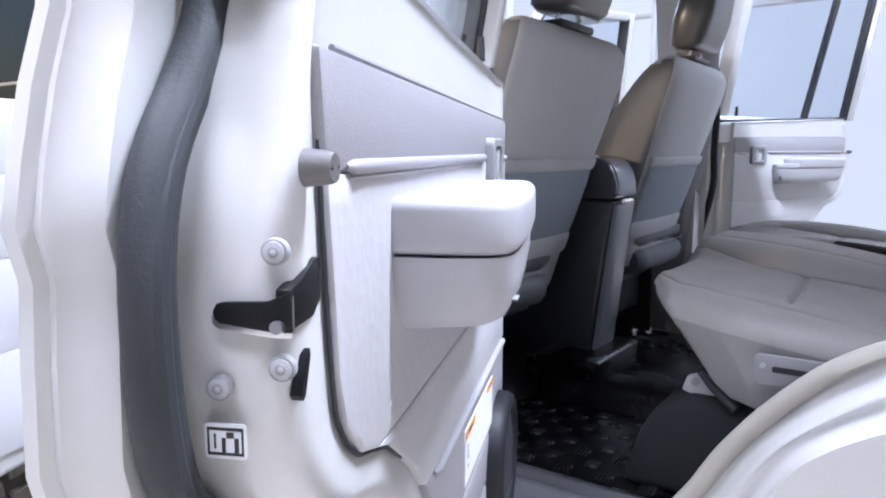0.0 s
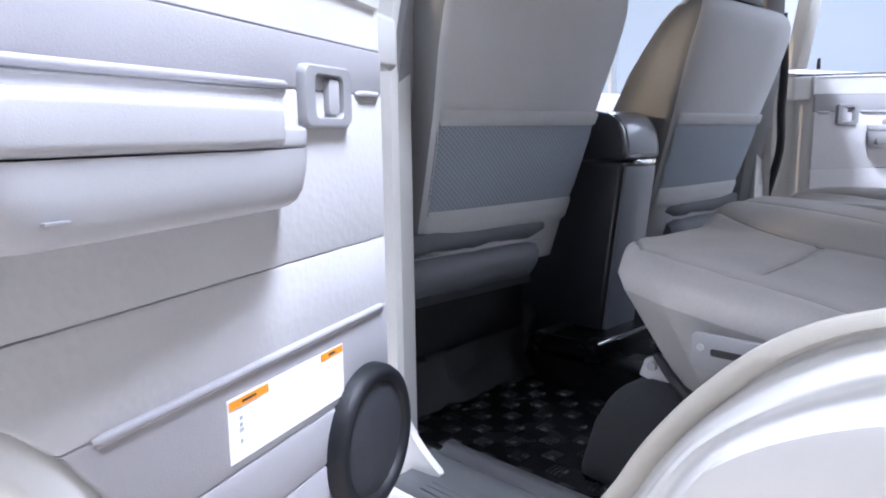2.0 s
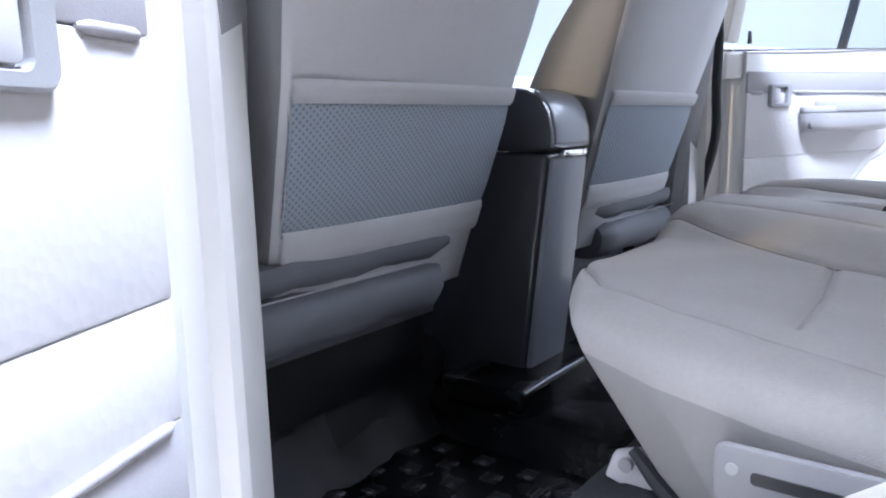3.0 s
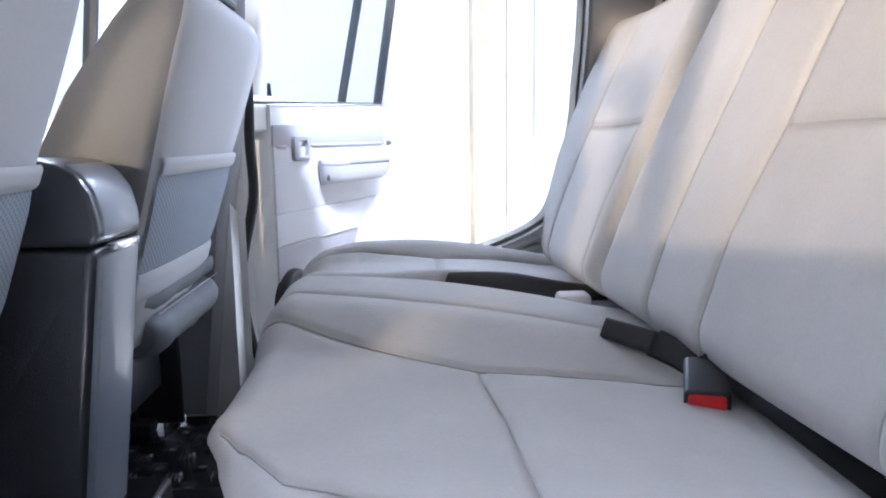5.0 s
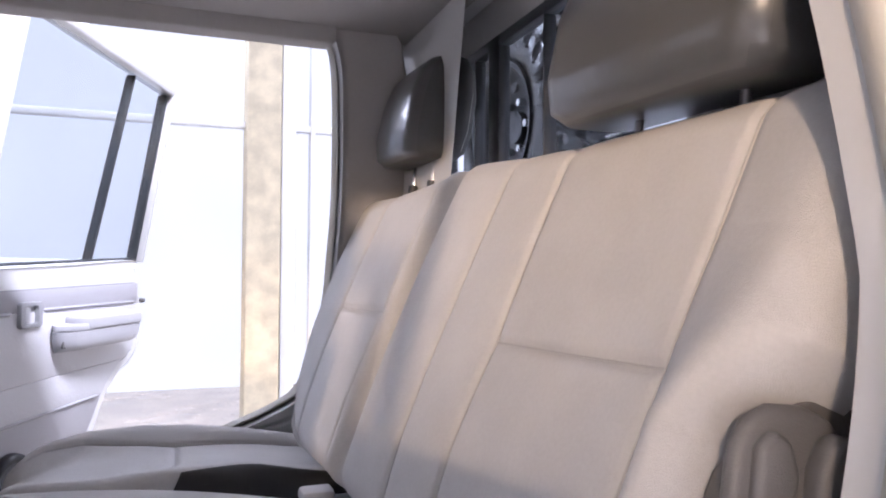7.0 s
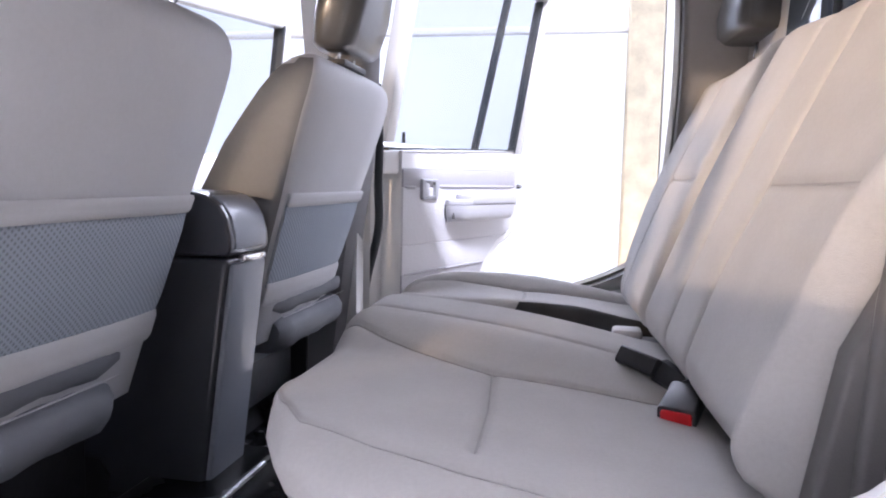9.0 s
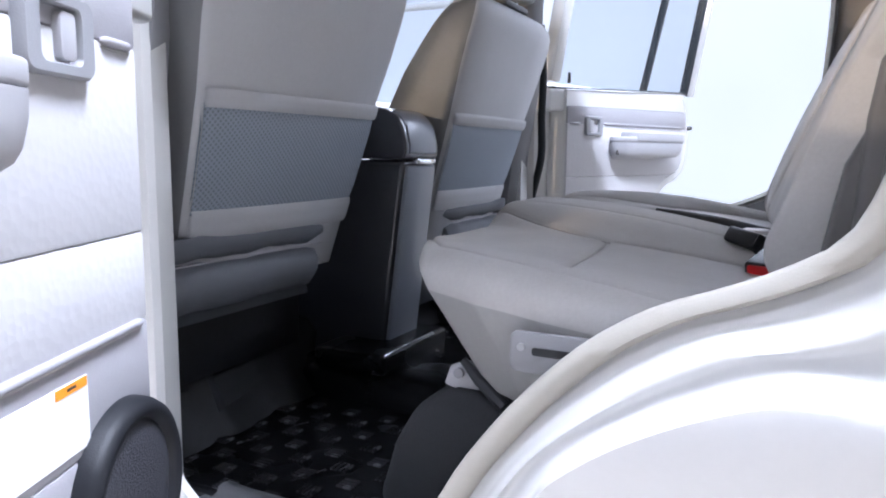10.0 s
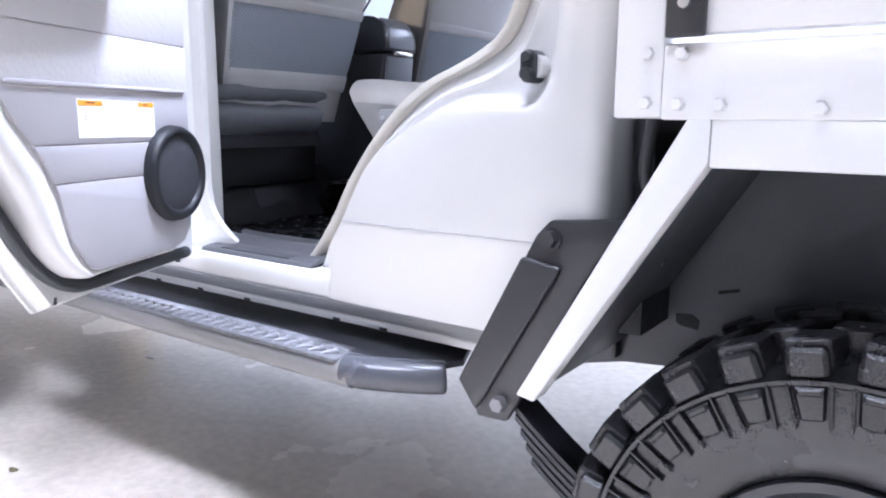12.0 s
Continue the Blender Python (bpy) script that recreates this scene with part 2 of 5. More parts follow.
def solid(name, bm, material, label, category, kind="", group="", smooth=True):
    return tagged(new(name, mesh_of(name, bm, material, smooth)), label, category, group, kind)


def thing(name, label, category, at=None, group="", kind=""):
    ob = new(name)
    ob.empty_display_size = 0.05
    if at is not None:
        ob.matrix_world = at
    return tagged(ob, label, category, group, kind)


def bevel(bm, w, seg=2, angle=30.0):
    es = [e for e in bm.edges if len(e.link_faces) == 2 and e.calc_face_angle(0) > radians(angle)]
    bmesh.ops.bevel(bm, geom=es, offset=w, segments=seg, affect="EDGES", profile=0.5, clamp_overlap=True)
    return bm


def box(x0, y0, z0, x1, y1, z1, b=0.0, seg=2, bm=None, m=None):
    own = bmesh.new()
    r = bmesh.ops.create_cube(own, size=1)
    for v in r["verts"]:
        v.co = Vector(((x0 + x1) / 2 + v.co.x * (x1 - x0), (y0 + y1) / 2 + v.co.y * (y1 - y0), (z0 + z1) / 2 + v.co.z * (z1 - z0)))
    if b:
        bevel(own, b, seg)
    if m is not None:
        own.transform(m)
    if bm is None:
        return own
    join(bm, own)
    return bm


def join(bm, other):
    me = bpy.data.meshes.new("tmp")
    other.to_mesh(me)
    other.free()
    bm.from_mesh(me)
    bpy.data.meshes.remove(me)
    return bm


def prism(pts, to3, lo, hi, b=0.0, seg=2):
    """A solid from a 2D outline: to3(u, v, w) gives the place, w runs from lo to hi."""
    bm = bmesh.new()
    a = [bm.verts.new(to3(u, v, lo)) for u, v in pts]
    c = [bm.verts.new(to3(u, v, hi)) for u, v in pts]
    n = len(pts)
    bm.faces.new(a[::-1])
    bm.faces.new(c)
    for i in range(n):
        bm.faces.new((a[i], a[(i + 1) % n], c[(i + 1) % n], c[i]))
    bmesh.ops.recalc_face_normals(bm, faces=bm.faces)
    if b:
        bevel(bm, b, seg, 25)
    return bm


def loft(rings, closed=True, caps=True, bm=None):
    own = bm or bmesh.new()
    vs = [[own.verts.new(p) for p in r] for r in rings]
    n = len(rings[0])
    for a, b in zip(vs, vs[1:]):
        for i in range(n if closed else n - 1):
            j = (i + 1) % n
            own.faces.new((a[i], a[j], b[j], b[i]))
    if caps and closed:
        own.faces.new(vs[0][::-1])
        own.faces.new(vs[-1])
    return own


def tube(path, r, n=12, bm=None, squash=1.0):
    path = [Vector(p) for p in path]
    rings = []
    side = None
    for i, p in enumerate(path):
        d = (path[min(i + 1, len(path) - 1)] - path[max(i - 1, 0)]).normalized()
        if side is None:
            u = d.cross(Vector((0, 0, 1)) if abs(d.z) < 0.95 else Vector((0, 1, 0))).normalized()
        else:
            u = (side - d * side.dot(d)).normalized()
        side = u
        w = d.cross(u).normalized()
        rr = r[i] if isinstance(r, (list, tuple)) else r
        rings.append([p + u * rr * math.cos(2 * math.pi * k / n) + w * rr * squash * math.sin(2 * math.pi * k / n) for k in range(n)])
    return loft(rings, bm=bm)


def smooth_line(pts, per=4):
    """Catmull-Rom through the points."""
    P = [Vector(p) for p in pts]
    out = []
    for i in range(len(P) - 1):
        a, b, c, d = P[max(i - 1, 0)], P[i], P[i + 1], P[min(i + 2, len(P) - 1)]
        for k in range(per):
            t = k / per
            out.append(0.5 * ((2 * b) + (c - a) * t + (2 * a - 5 * b + 4 * c - d) * t * t + (3 * b - a - 3 * c + d) * t ** 3))
    out.append(P[-1])
    return out


def offset2(pts, d):
    """Moves a closed counter-clockwise outline outward."""
    P = [Vector((p[0], p[1])) for p in pts]
    out = []
    for i, p in enumerate(P):
        a, b = P[i - 1], P[(i + 1) % len(P)]
        t1, t2 = (p - a).normalized(), (b - p).normalized()
        n1, n2 = Vector((t1.y, -t1.x)), Vector((t2.y, -t2.x))
        m = (n1 + n2)
        m = m / max(0.35, m.dot(n1)) if m.length > 1e-6 else n1
        out.append(p + m * d)
    return out


def revolve(profile, n=32, arc=2 * math.pi):
    """profile of (radius, along); axis is local y."""
    rings = []
    for r, y in profile:
        rings.append([Vector((r * math.cos(arc * k / n), y, r * math.sin(arc * k / n))) for k in range(n)])
    return loft(rings, caps=False)


def rounded(w, h, r, k=5):
    pts = []
    for cx, cy, a0 in ((w / 2 - r, h / 2 - r, 0), (-w / 2 + r, h / 2 - r, 90), (-w / 2 + r, -h / 2 + r, 180), (w / 2 - r, -h / 2 + r, 270)):
        for i in range(k + 1):
            a = radians(a0 + 90 * i / k)
            pts.append((cx + r * math.cos(a), cy + r * math.sin(a)))
    return pts


def padded(U, V, to3, height, thick, nu=64, nv=64, edge=0.03, seams=(), puff=0.006, groove=0.006, seam_w=0.007, side=0):
    """A padded slab over u in U, v in V. height(u, v): the front's extra height; seams: polylines in u, v, pressed in."""
    us, vs = np.linspace(*U, nu), np.linspace(*V, nv)
    gu, gv = np.meshgrid(us, vs, indexing="ij")
    # the rim turns over an edge of that radius
    eu = np.minimum(gu - U[0], U[1] - gu)
    ev = np.minimum(gv - V[0], V[1] - gv)
    def fall(e):
        k = np.clip(1 - e / edge, 0, 1)
        return edge * (1 - np.sqrt(np.clip(1 - k ** 2, 0, 1)))
    h = height(gu, gv) - fall(eu) - fall(ev)
    dist = np.full(gu.shape, 9.0)
    for line in seams:
        for (ax, ay), (bx, by) in zip(line, line[1:]):
            dx, dy = bx - ax, by - ay
            t = np.clip(((gu - ax) * dx + (gv - ay) * dy) / (dx * dx + dy * dy + 1e-9), 0, 1)
            dist = np.minimum(dist, np.hypot(gu - ax - t * dx, gv - ay - t * dy))
    h = h - groove * np.exp(-(dist / seam_w) ** 2) - puff * np.exp(-dist / 0.03)
    bm = bmesh.new()
    top = [[bm.verts.new(to3(gu[i, j], gv[i, j], h[i, j])) for j in range(nv)] for i in range(nu)]
    for i in range(nu - 1):
        for j in range(nv - 1):
            bm.faces.new((top[i][j], top[i + 1][j], top[i + 1][j + 1], top[i][j + 1]))
    rim = [top[i][0] for i in range(nu)] + [top[nu - 1][j] for j in range(1, nv)] + [top[i][nv - 1] for i in range(nu - 2, -1, -1)] + [top[0][j] for j in range(nv - 2, 0, -1)]
    idx = [(i, 0) for i in range(nu)] + [(nu - 1, j) for j in range(1, nv)] + [(i, nv - 1) for i in range(nu - 2, -1, -1)] + [(0, j) for j in range(nv - 2, 0, -1)]
    low = [bm.verts.new(to3(gu[i, j], gv[i, j], -thick)) for i, j in idx]
    n = len(rim)
    for k in range(n):
        bm.faces.new((rim[k], rim[(k + 1) % n], low[(k + 1) % n], low[k])).material_index = side
    bm.faces.new(low).material_index = side
    return bm


def seam_cords(parent, U, V, to3, height, edge, seams, groove=0.006, puff=0.005):
    """A dark stitched cord in the bottom of each seam."""
    def fall(e):
        k = min(1.0, max(0.0, 1 - e / edge))
        return edge * (1 - math.sqrt(max(0.0, 1 - k * k)))
    for line in seams:
        pts = []
        for (a, b), (c, d) in zip(line, line[1:]):
            pts += [(a + (c - a) * k / 14, b + (d - b) * k / 14) for k in range(14)]
        pts.append(line[-1])
        path = []
        for u, v in pts:
            f = fall(min(u - U[0], U[1] - u)) + fall(min(v - V[0], V[1] - v))
            if f < edge * 0.85:
                path.append(to3(u, v, float(height(np.array(u), np.array(v))) - f - groove * 0.3 - puff))
        part("seam", tube(path, 0.0010, 6), SEAM, parent)


def plane_xz(y):
    return lambda u, v, w: Vector((u, y + w, v))


def xz(u, v, w):
    return Vector((u, w, v))


def yz(u, v, w):
    return Vector((w, u, v))


def xy(u, v, w):
    return Vector((u, v, w))


# ---- setting: showroom ----
bm = box(-14, -14, -0.3, 14, 14, 0)
ground = solid("floor", bm, CONCRETE, "polished grey-brown concrete showroom floor", "floor", "structure")


def window_wall():
    """Tall glazed front of the showroom with stone-faced columns."""
    y = 4.3
    wall = thing("window_wall", "bright glazed showroom front with pale frames", "window wall", kind="structure")
    part("plinth", box(-14, y - 0.05, 0, 14, y + 0.25, 0.12, 0.01), PLASTER, wall)
    part("header", box(-14, y - 0.05, 4.6, 14, y + 0.25, 5.4, 0.01), PLASTER, wall)
    for z in (2.62,):
        part("transom", box(-14, y, z - 0.025, 14, y + 0.08, z + 0.025, 0.006), ALU, wall)
    for x in (-7.6, -5.2, -3.0, -1.55, 2.3, 3.9, 5.6, 7.8):
        part("mullion", box(x - 0.02, y - 0.02, 0.12, x + 0.02, y + 0.1, 4.6, 0.006), ALU, wall)
    part("mullion", box(1.06, y - 0.04, 0.12, 1.16, y + 0.1, 4.6, 0.006), ALU, wall)
    part("mullion", box(1.27, y - 0.02, 0.12, 1.30, y + 0.1, 4.6, 0.006), ALU, wall)
    g = part("glazing", box(-14, y + 0.03, 0.12, 14, y + 0.045, 4.6), CLEAR, wall)
    g.visible_shadow = False
    for x in (0.80, 7.0, -9.0):
        part("column", box(x, y - 0.16, 0, x + 0.24, y + 0.2, 4.6, 0.015), STONE, wall, "sandstone-faced column")
    return wall


window_wall()
bm = box(-16, 9.0, -1, 16, 9.1, 9)
backdrop = solid("backdrop", bm, DAY, "glowing screen for overexposed daylight outside the showroom", "backdrop", "structure")
# unseen glowing screen added as fill; its top edge cuts the low sun
solid("backdrop_south", box(-16, -16.1, -1, 16, -16, 5.6), SOUTH_FILL, "glowing screen for overexposed daylight outside the showroom", "backdrop", "structure")
sg = thing("blue_sign", "blue sign board on a post outside the showroom", "sign")
part("board", box(-4.5, 5.9, 2.15, -4.02, 6.0, 3.5, 0.01), BLUE, sg)
part("post", box(-4.32, 5.93, 0, -4.2, 5.99, 2.16, 0.01), ALU, sg)
for name, b in (("wall_west", (-10.9, -10.7, 0, -10.7, 4.2, 0.9)), ("wall_east", (14, -10.7, 0, 14.2, 4.2, 5.39)), ("wall_south", (-10.7, -10.9, 0, 14, -10.7, 0.4))):
    solid(name, box(*b), PLASTER, "plain white showroom wall", "wall", "structure")

solid("ceiling", box(-10.7, -10.7, 5.4, 14, 4.55, 5.6), PLASTER, "plain white showroom ceiling", "ceiling", "structure")

# ---- vehicle body ----
ute = thing("utility_vehicle", "silver-white dual-cab utility vehicle with its doors open", "car")

INNER = [(0.20, 0.755), (0.239, 0.785), (0.307, 0.876), (0.345, 0.941), (0.38, 0.992), (0.431, 1.055), (0.504, 1.127), (0.577, 1.175), (0.645, 1.202), (0.706, 1.23), (0.755, 1.265), (0.784, 1.334), (0.808, 1.41), (0.825, 1.50), (0.832, 1.60), (0.836, 1.75), (0.828, 1.95), (0.815, 2.08), (0.78, 2.15), (0.70, 2.178)]
OUTER = [(0.350, 0.713), (0.355, 0.742), (0.367, 0.831), (0.412, 0.90), (0.468, 0.998), (0.51, 1.04), (0.56, 1.075), (0.62, 1.107), (0.68, 1.13), (0.74, 1.14), (0.83, 1.13), (0.868, 1.14), (0.892, 1.185), (0.902, 1.26), (0.905, 1.40), (0.905, 1.56), (0.902, 1.80), (0.895, 2.0), (0.875, 2.14), (0.82, 2.20)]


def lean(y, z):
    """Above the belt line the sides lean in; below the crease they tuck under."""
    tuck = 0.11 * max(0, 0.897 - z) if abs(y) > 0.80 else 0
    return y - math.copysign(max(0, z - 1.58) * 0.22 + tuck, y)


def resample(pts, n):
    P = smooth_line([(x, 0, z) for x, z in pts], 6)
    d = [0]
    for a, b in zip(P, P[1:]):
        d.append(d[-1] + (b - a).length)
    out = []
    for k in range(n):
        t = d[-1] * k / (n - 1)
        out.append((float(np.interp(t, d, [p.x for p in P])), float(np.interp(t, d, [p.z for p in P]))))
    return out


def quarter(m, dx):
    """Rear quarter with the stepped door jamb; m: -1 for the near side."""
    n = 72
    I, O = resample(INNER, n), resample(OUTER, n)
    out = 0.04 if m > 0 else 0.0
    Y = lambda y, z: lean(m * y, z) + out
    rows = []
    def strip(fx, y, fz=None):
        rows.append([Vector((fx(k) + dx, Y(y, (fz or zz)(k)), (fz or zz)(k))) for k in range(n)])
    mixx = lambda a: (lambda k: I[k][0] * (1 - a) + O[k][0] * a)
    mixz = lambda a: (lambda k: I[k][1] * (1 - a) + O[k][1] * a)
    zz = mixz(0)
    gap = [max(0.02, math.hypot(O[k][0] - I[k][0], O[k][1] - I[k][1])) for k in range(n)]
    def at(d, a=0.0):
        """d metres out from the inner edge, then a of the rest."""
        def f(k):
            q = d * min(1.0, gap[k] / 0.125) / gap[k]
            return q + (1 - q) * a
        return (lambda k: I[k][0] + (O[k][0] - I[k][0]) * f(k)), (lambda k: I[k][1] + (O[k][1] - I[k][1]) * f(k))
    for d, a, y in ((0, 0, 0.70), (0, 0, 0.752), (0.004, 0, 0.757), (0.018, 0, 0.757), (0.022, 0, 0.760), (0.030, 0, 0.763), (0.042, 0, 0.772), (0.050, 0, 0.786), (0.056, 0, 0.800), (0.062, 0, 0.807), (0.069, 0, 0.809), (0.076, 0, 0.806), (0.084, 0.0, 0.805), (0.084, 0.4, 0.810), (0.084, 0.70, 0.816), (0.084, 0.84, 0.826), (0.084, 0.93, 0.844), (0.084, 0.98, 0.857), (0.084, 1.0, 0.860)):
        fx, fz = at(d, a)
        strip(fx, y, fz)
    k0 = next(k for k in range(n) if O[k][0] > 0.885)
    zr = [0.713 + (O[k0][1] - 0.713) * k / k0 if k < k0 else O[k][1] for k in range(n)]
    # the outer skin, from the jamb's edge to the rear corner
    for a in (0.06, 0.35, 0.7, 1.0):
        rows.append([Vector((O[k][0] * (1 - a) + 0.955 * a + dx, Y(0.862 + 0.006 * math.sin(math.pi * min(1, a)), O[k][1] * (1 - a) + zr[k] * a), O[k][1] * (1 - a) + zr[k] * a)) for k in range(n)])
    for a in range(1, 7):
        g = radians(15 * a)
        rows.append([Vector((0.955 + 0.04 * math.sin(g) + dx, Y(0.822 + 0.04 * math.cos(g), max(z, 0.93)), max(z, 0.93))) for z in zr])
    rows.append([Vector((0.995 + dx, Y(0.35, z), max(z, 0.93))) for z in zr])
    return loft(rows, closed=False, caps=False)


near_q = part("rear_quarter", quarter(-1, 0), PAINT, ute, "silver-white rear quarter panel with stepped door jamb", angle=60)
far_q = part("rear_quarter", quarter(1, -0.085), PAINT, ute, angle=60)

# weather strip on the jamb's inner flange
for m, dx in ((-1, 0), (1, -0.085)):
    I = resample(INNER, 60)
    bm = loft([[Vector((x + dx - 0.006 + a, lean(m * y, z) + (0.04 if m > 0 else 0), z + 0.008 - a * 0.4)) for x, z in I] for a, y in ((0.0, 0.735), (-0.012, 0.752), (-0.008, 0.766), (0.012, 0.770), (0.020, 0.758))], closed=False, caps=False)
    part("jamb_weatherstrip", bm, EDGE_TRIM, ute, "pale grey rubber-edged trim strip round the door opening", angle=70)

# sill with its step plate
for m in (-1, 1):
    prof = [(0.60, 0.785), (0.80, 0.770), (0.821, 0.772), (0.833, 0.768), (0.840, 0.755), (0.842, 0.738), (0.840, 0.716), (0.80, 0.690), (0.60, 0.66)]
    bm = prism([(m * y, z) for y, z in prof], yz, -1.6, 0.352, 0.004)
    part("door_sill", bm, PAINT, ute, "silver-white door sill")
    # the grey paints the shade on the tucked-under sill
    bm = prism([(m * y, z) for y, z in ((0.76, 0.7135), (0.836, 0.7135), (0.839, 0.708), (0.806, 0.671), (0.76, 0.665))], yz, -1.6, 0.765, 0.002)
    part("rocker_underside", bm, PLASTIC_MID, ute, "underside of the sill, greyed to paint its shade")
    bm = prism([(m * y, z) for y, z in ((0.77, 0.674), (0.808, 0.674), (0.811, 0.670), (0.811, 0.655), (0.806, 0.653), (0.804, 0.662), (0.77, 0.662))], yz, -1.6, 0.765, 0.001)
    part("rocker_flange", bm, PAINT, ute, "pale folded flange below the sill")
    for x in (-0.36, -0.17, 0.02, 0.33, 0.47):
        part("drain_notch", box(x, min(m * 0.809, m * 0.8125), 0.654, x + 0.022, max(m * 0.809, m * 0.8125), 0.661, 0.001), VOID, ute)
    rows = []
    for x in np.linspace(-0.125, 0.285, 20):
        k = max(0.0, (-0.07 - x) / 0.13)
        e = max(0.0, (x - 0.20) / 0.085)
        rows.append([Vector((x, m * y, z + 0.02 * k * k * (0.84 - y) / 0.15 + 0.03 * e * e * (0.84 - y) / 0.15)) for y, z in ((0.655, 0.786), (0.664, 0.802), (0.680, 0.806), (0.690, 0.803), (0.697, 0.795), (0.712, 0.794), (0.719, 0.803), (0.732, 0.806), (0.744, 0.802), (0.756, 0.790), (0.768, 0.783), (0.80, 0.782), (0.815, 0.780), (0.824, 0.7775), (0.828, 0.770), (0.655, 0.77))])
    part("scuff_plate", loft(rows), SCUFF, ute, "dark grey plastic scuff plate", angle=50)
    for y in (0.782, 0.797, 0.812):
        part("scuff_rib", tube([Vector((x, m * y, 0.7822)) for x in np.linspace(-0.06, 0.19, 6)], 0.0022, 8), SCUFF, ute)

# B pillars
for m, dx in ((-1, -0.172), (1, -0.105)):
    rows = []
    for z in (0.70, 0.74, 0.775, 0.79, 0.80, 0.812, 0.825, 0.84, 0.86, 0.885, 0.93, 1.0, 1.2, 1.4, 1.58, 1.8, 2.0, 2.18):
        flare = 0.11 * (max(0, 0.93 - max(z, 0.79)) / 0.14) ** 2.4
        pr = [(-0.16, 0.70), (-0.16, 0.80), (-0.12, 0.845), (-0.055, 0.848), (-0.035 + flare * 0.3, 0.82), (-0.028 + flare * 0.7, 0.775), (0.0 + flare, 0.765), (0.004 + flare, 0.752), (-0.012, 0.742), (-0.02, 0.70)]
        rows.append([Vector((x + dx, lean(m * y, z), z)) for x, y in pr])
    bm = loft(rows)
    bevel(bm, 0.005, 2, 35)
    part("b_pillar", bm, PAINT, ute, "silver-white B pillar")
    ddx = -0.095 if m < 0 else 0.0
    rows = []
    for z, e in ((0.80, -0.175), (0.94, -0.160), (1.08, -0.143), (1.34, -0.114), (1.53, -0.085), (1.60, -0.078), (1.84, -0.055), (2.14, -0.05)):
        w = 0.17 - 0.05 * max(0, z - 1.2)
        rows.append([Vector((e + x + ddx, lean(m * y, z), z)) for x, y in ((-w, 0.70), (-w + 0.02, 0.675), (-0.03, 0.672), (-0.012, 0.69), (0.0, 0.735), (-0.012, 0.742), (-w, 0.735))])
    bm = loft(rows)
    bevel(bm, 0.008, 3, 40)
    part("pillar_trim", bm, PLASTIC_MID, ute, "mid grey moulded pillar trim")
    if m < 0:
        continue
    S = [(-0.079, 1.75), (-0.079, 1.597), (-0.082, 1.466), (-0.080, 1.332), (-0.112, 1.19), (-0.120, 1.12), (-0.116, 1.032), (-0.095, 0.92), (-0.07, 0.85), (-0.02, 0.815), (0.15, 0.80)]
    part("jamb_seal", tube(smooth_line([(x + ddx * 1.2, lean(m * 0.765, z), z) for x, z in S], 4), 0.013, 10), SEAL, ute, "black rubber seal round the door opening")

# roof, headliner, rear wall
bm = prism([(-0.74, 2.14), (-0.745, 2.19), (-0.70, 2.235), (-0.3, 2.265), (0.3, 2.265), (0.70, 2.235), (0.745, 2.19), (0.74, 2.14), (0.69, 2.175), (-0.69, 2.175)], yz, -1.3, 1.04, 0.004)
part("roof", bm, PAINT, ute)
bm = box(-1.3, -0.69, 2.155, 0.96, 0.69, 2.172, 0.004)
part("headliner", bm, HEADLINER, ute, "grey cloth headliner")
for y0, y1, z0, z1 in ((-0.76, 0.76, 0.93, 1.62), (-0.72, 0.72, 2.08, 2.17), (-0.76, -0.64, 1.62, 2.08), (0.64, 0.76, 1.62, 2.08)):
    part("rear_wall", box(1.005, y0, z0, 1.032, y1, z1, 0.008), HEADLINER if z0 > 1 else UNDER, ute)
g = part("rear_window", box(1.012, -0.64, 1.62, 1.018, 0.64, 2.08), GLASS, ute, "sliding rear window")
g.visible_shadow = False
for y, w in ((-0.62, 0.012), (0.106, 0.003), (0.333, 0.028), (0.44, 0.004), (0.62, 0.012)):
    part("window_frame", box(1.002, y - w, 1.62, 1.03, y + w, 2.08, 0.002), BLACK, g)
for z in (1.632, 2.068):
    part("window_frame", box(1.002, -0.64, z - 0.012, 1.03, 0.64, z + 0.012, 0.003), BLACK, g)

# far C pillar inner trim
I = resample(INNER, 60)[26:]
for m, dx in ((1, -0.085), (-1, 0)):
    rows = []
    for a, y in ((0.0, 0.735), (0.006, 0.715), (0.02, 0.705), (0.16, 0.70), (0.17, 0.72)):
        rows.append([Vector((x + dx + a, lean(m * y, z) + (0.04 if m > 0 else 0), z + min(a, 0.02) * (1 if z > 2.1 else 0))) for x, z in I])
    part("c_pillar_trim", loft(rows, closed=False, caps=False), HEADLINER, ute, "grey-brown moulded rear pillar trim", angle=60)
# rail over the rear doors
for m, dx in ((1, -0.085), (-1, 0)):
    part("roof_rail", prism([(m * 0.60, 2.165), (m * 0.62, 2.12), (m * 0.70, 2.125), (m * 0.735, 2.15), (m * 0.72, 2.18)], yz, -1.3, 0.80 + dx, 0.006), HEADLINER, ute, "grey-brown rail trim over the door")

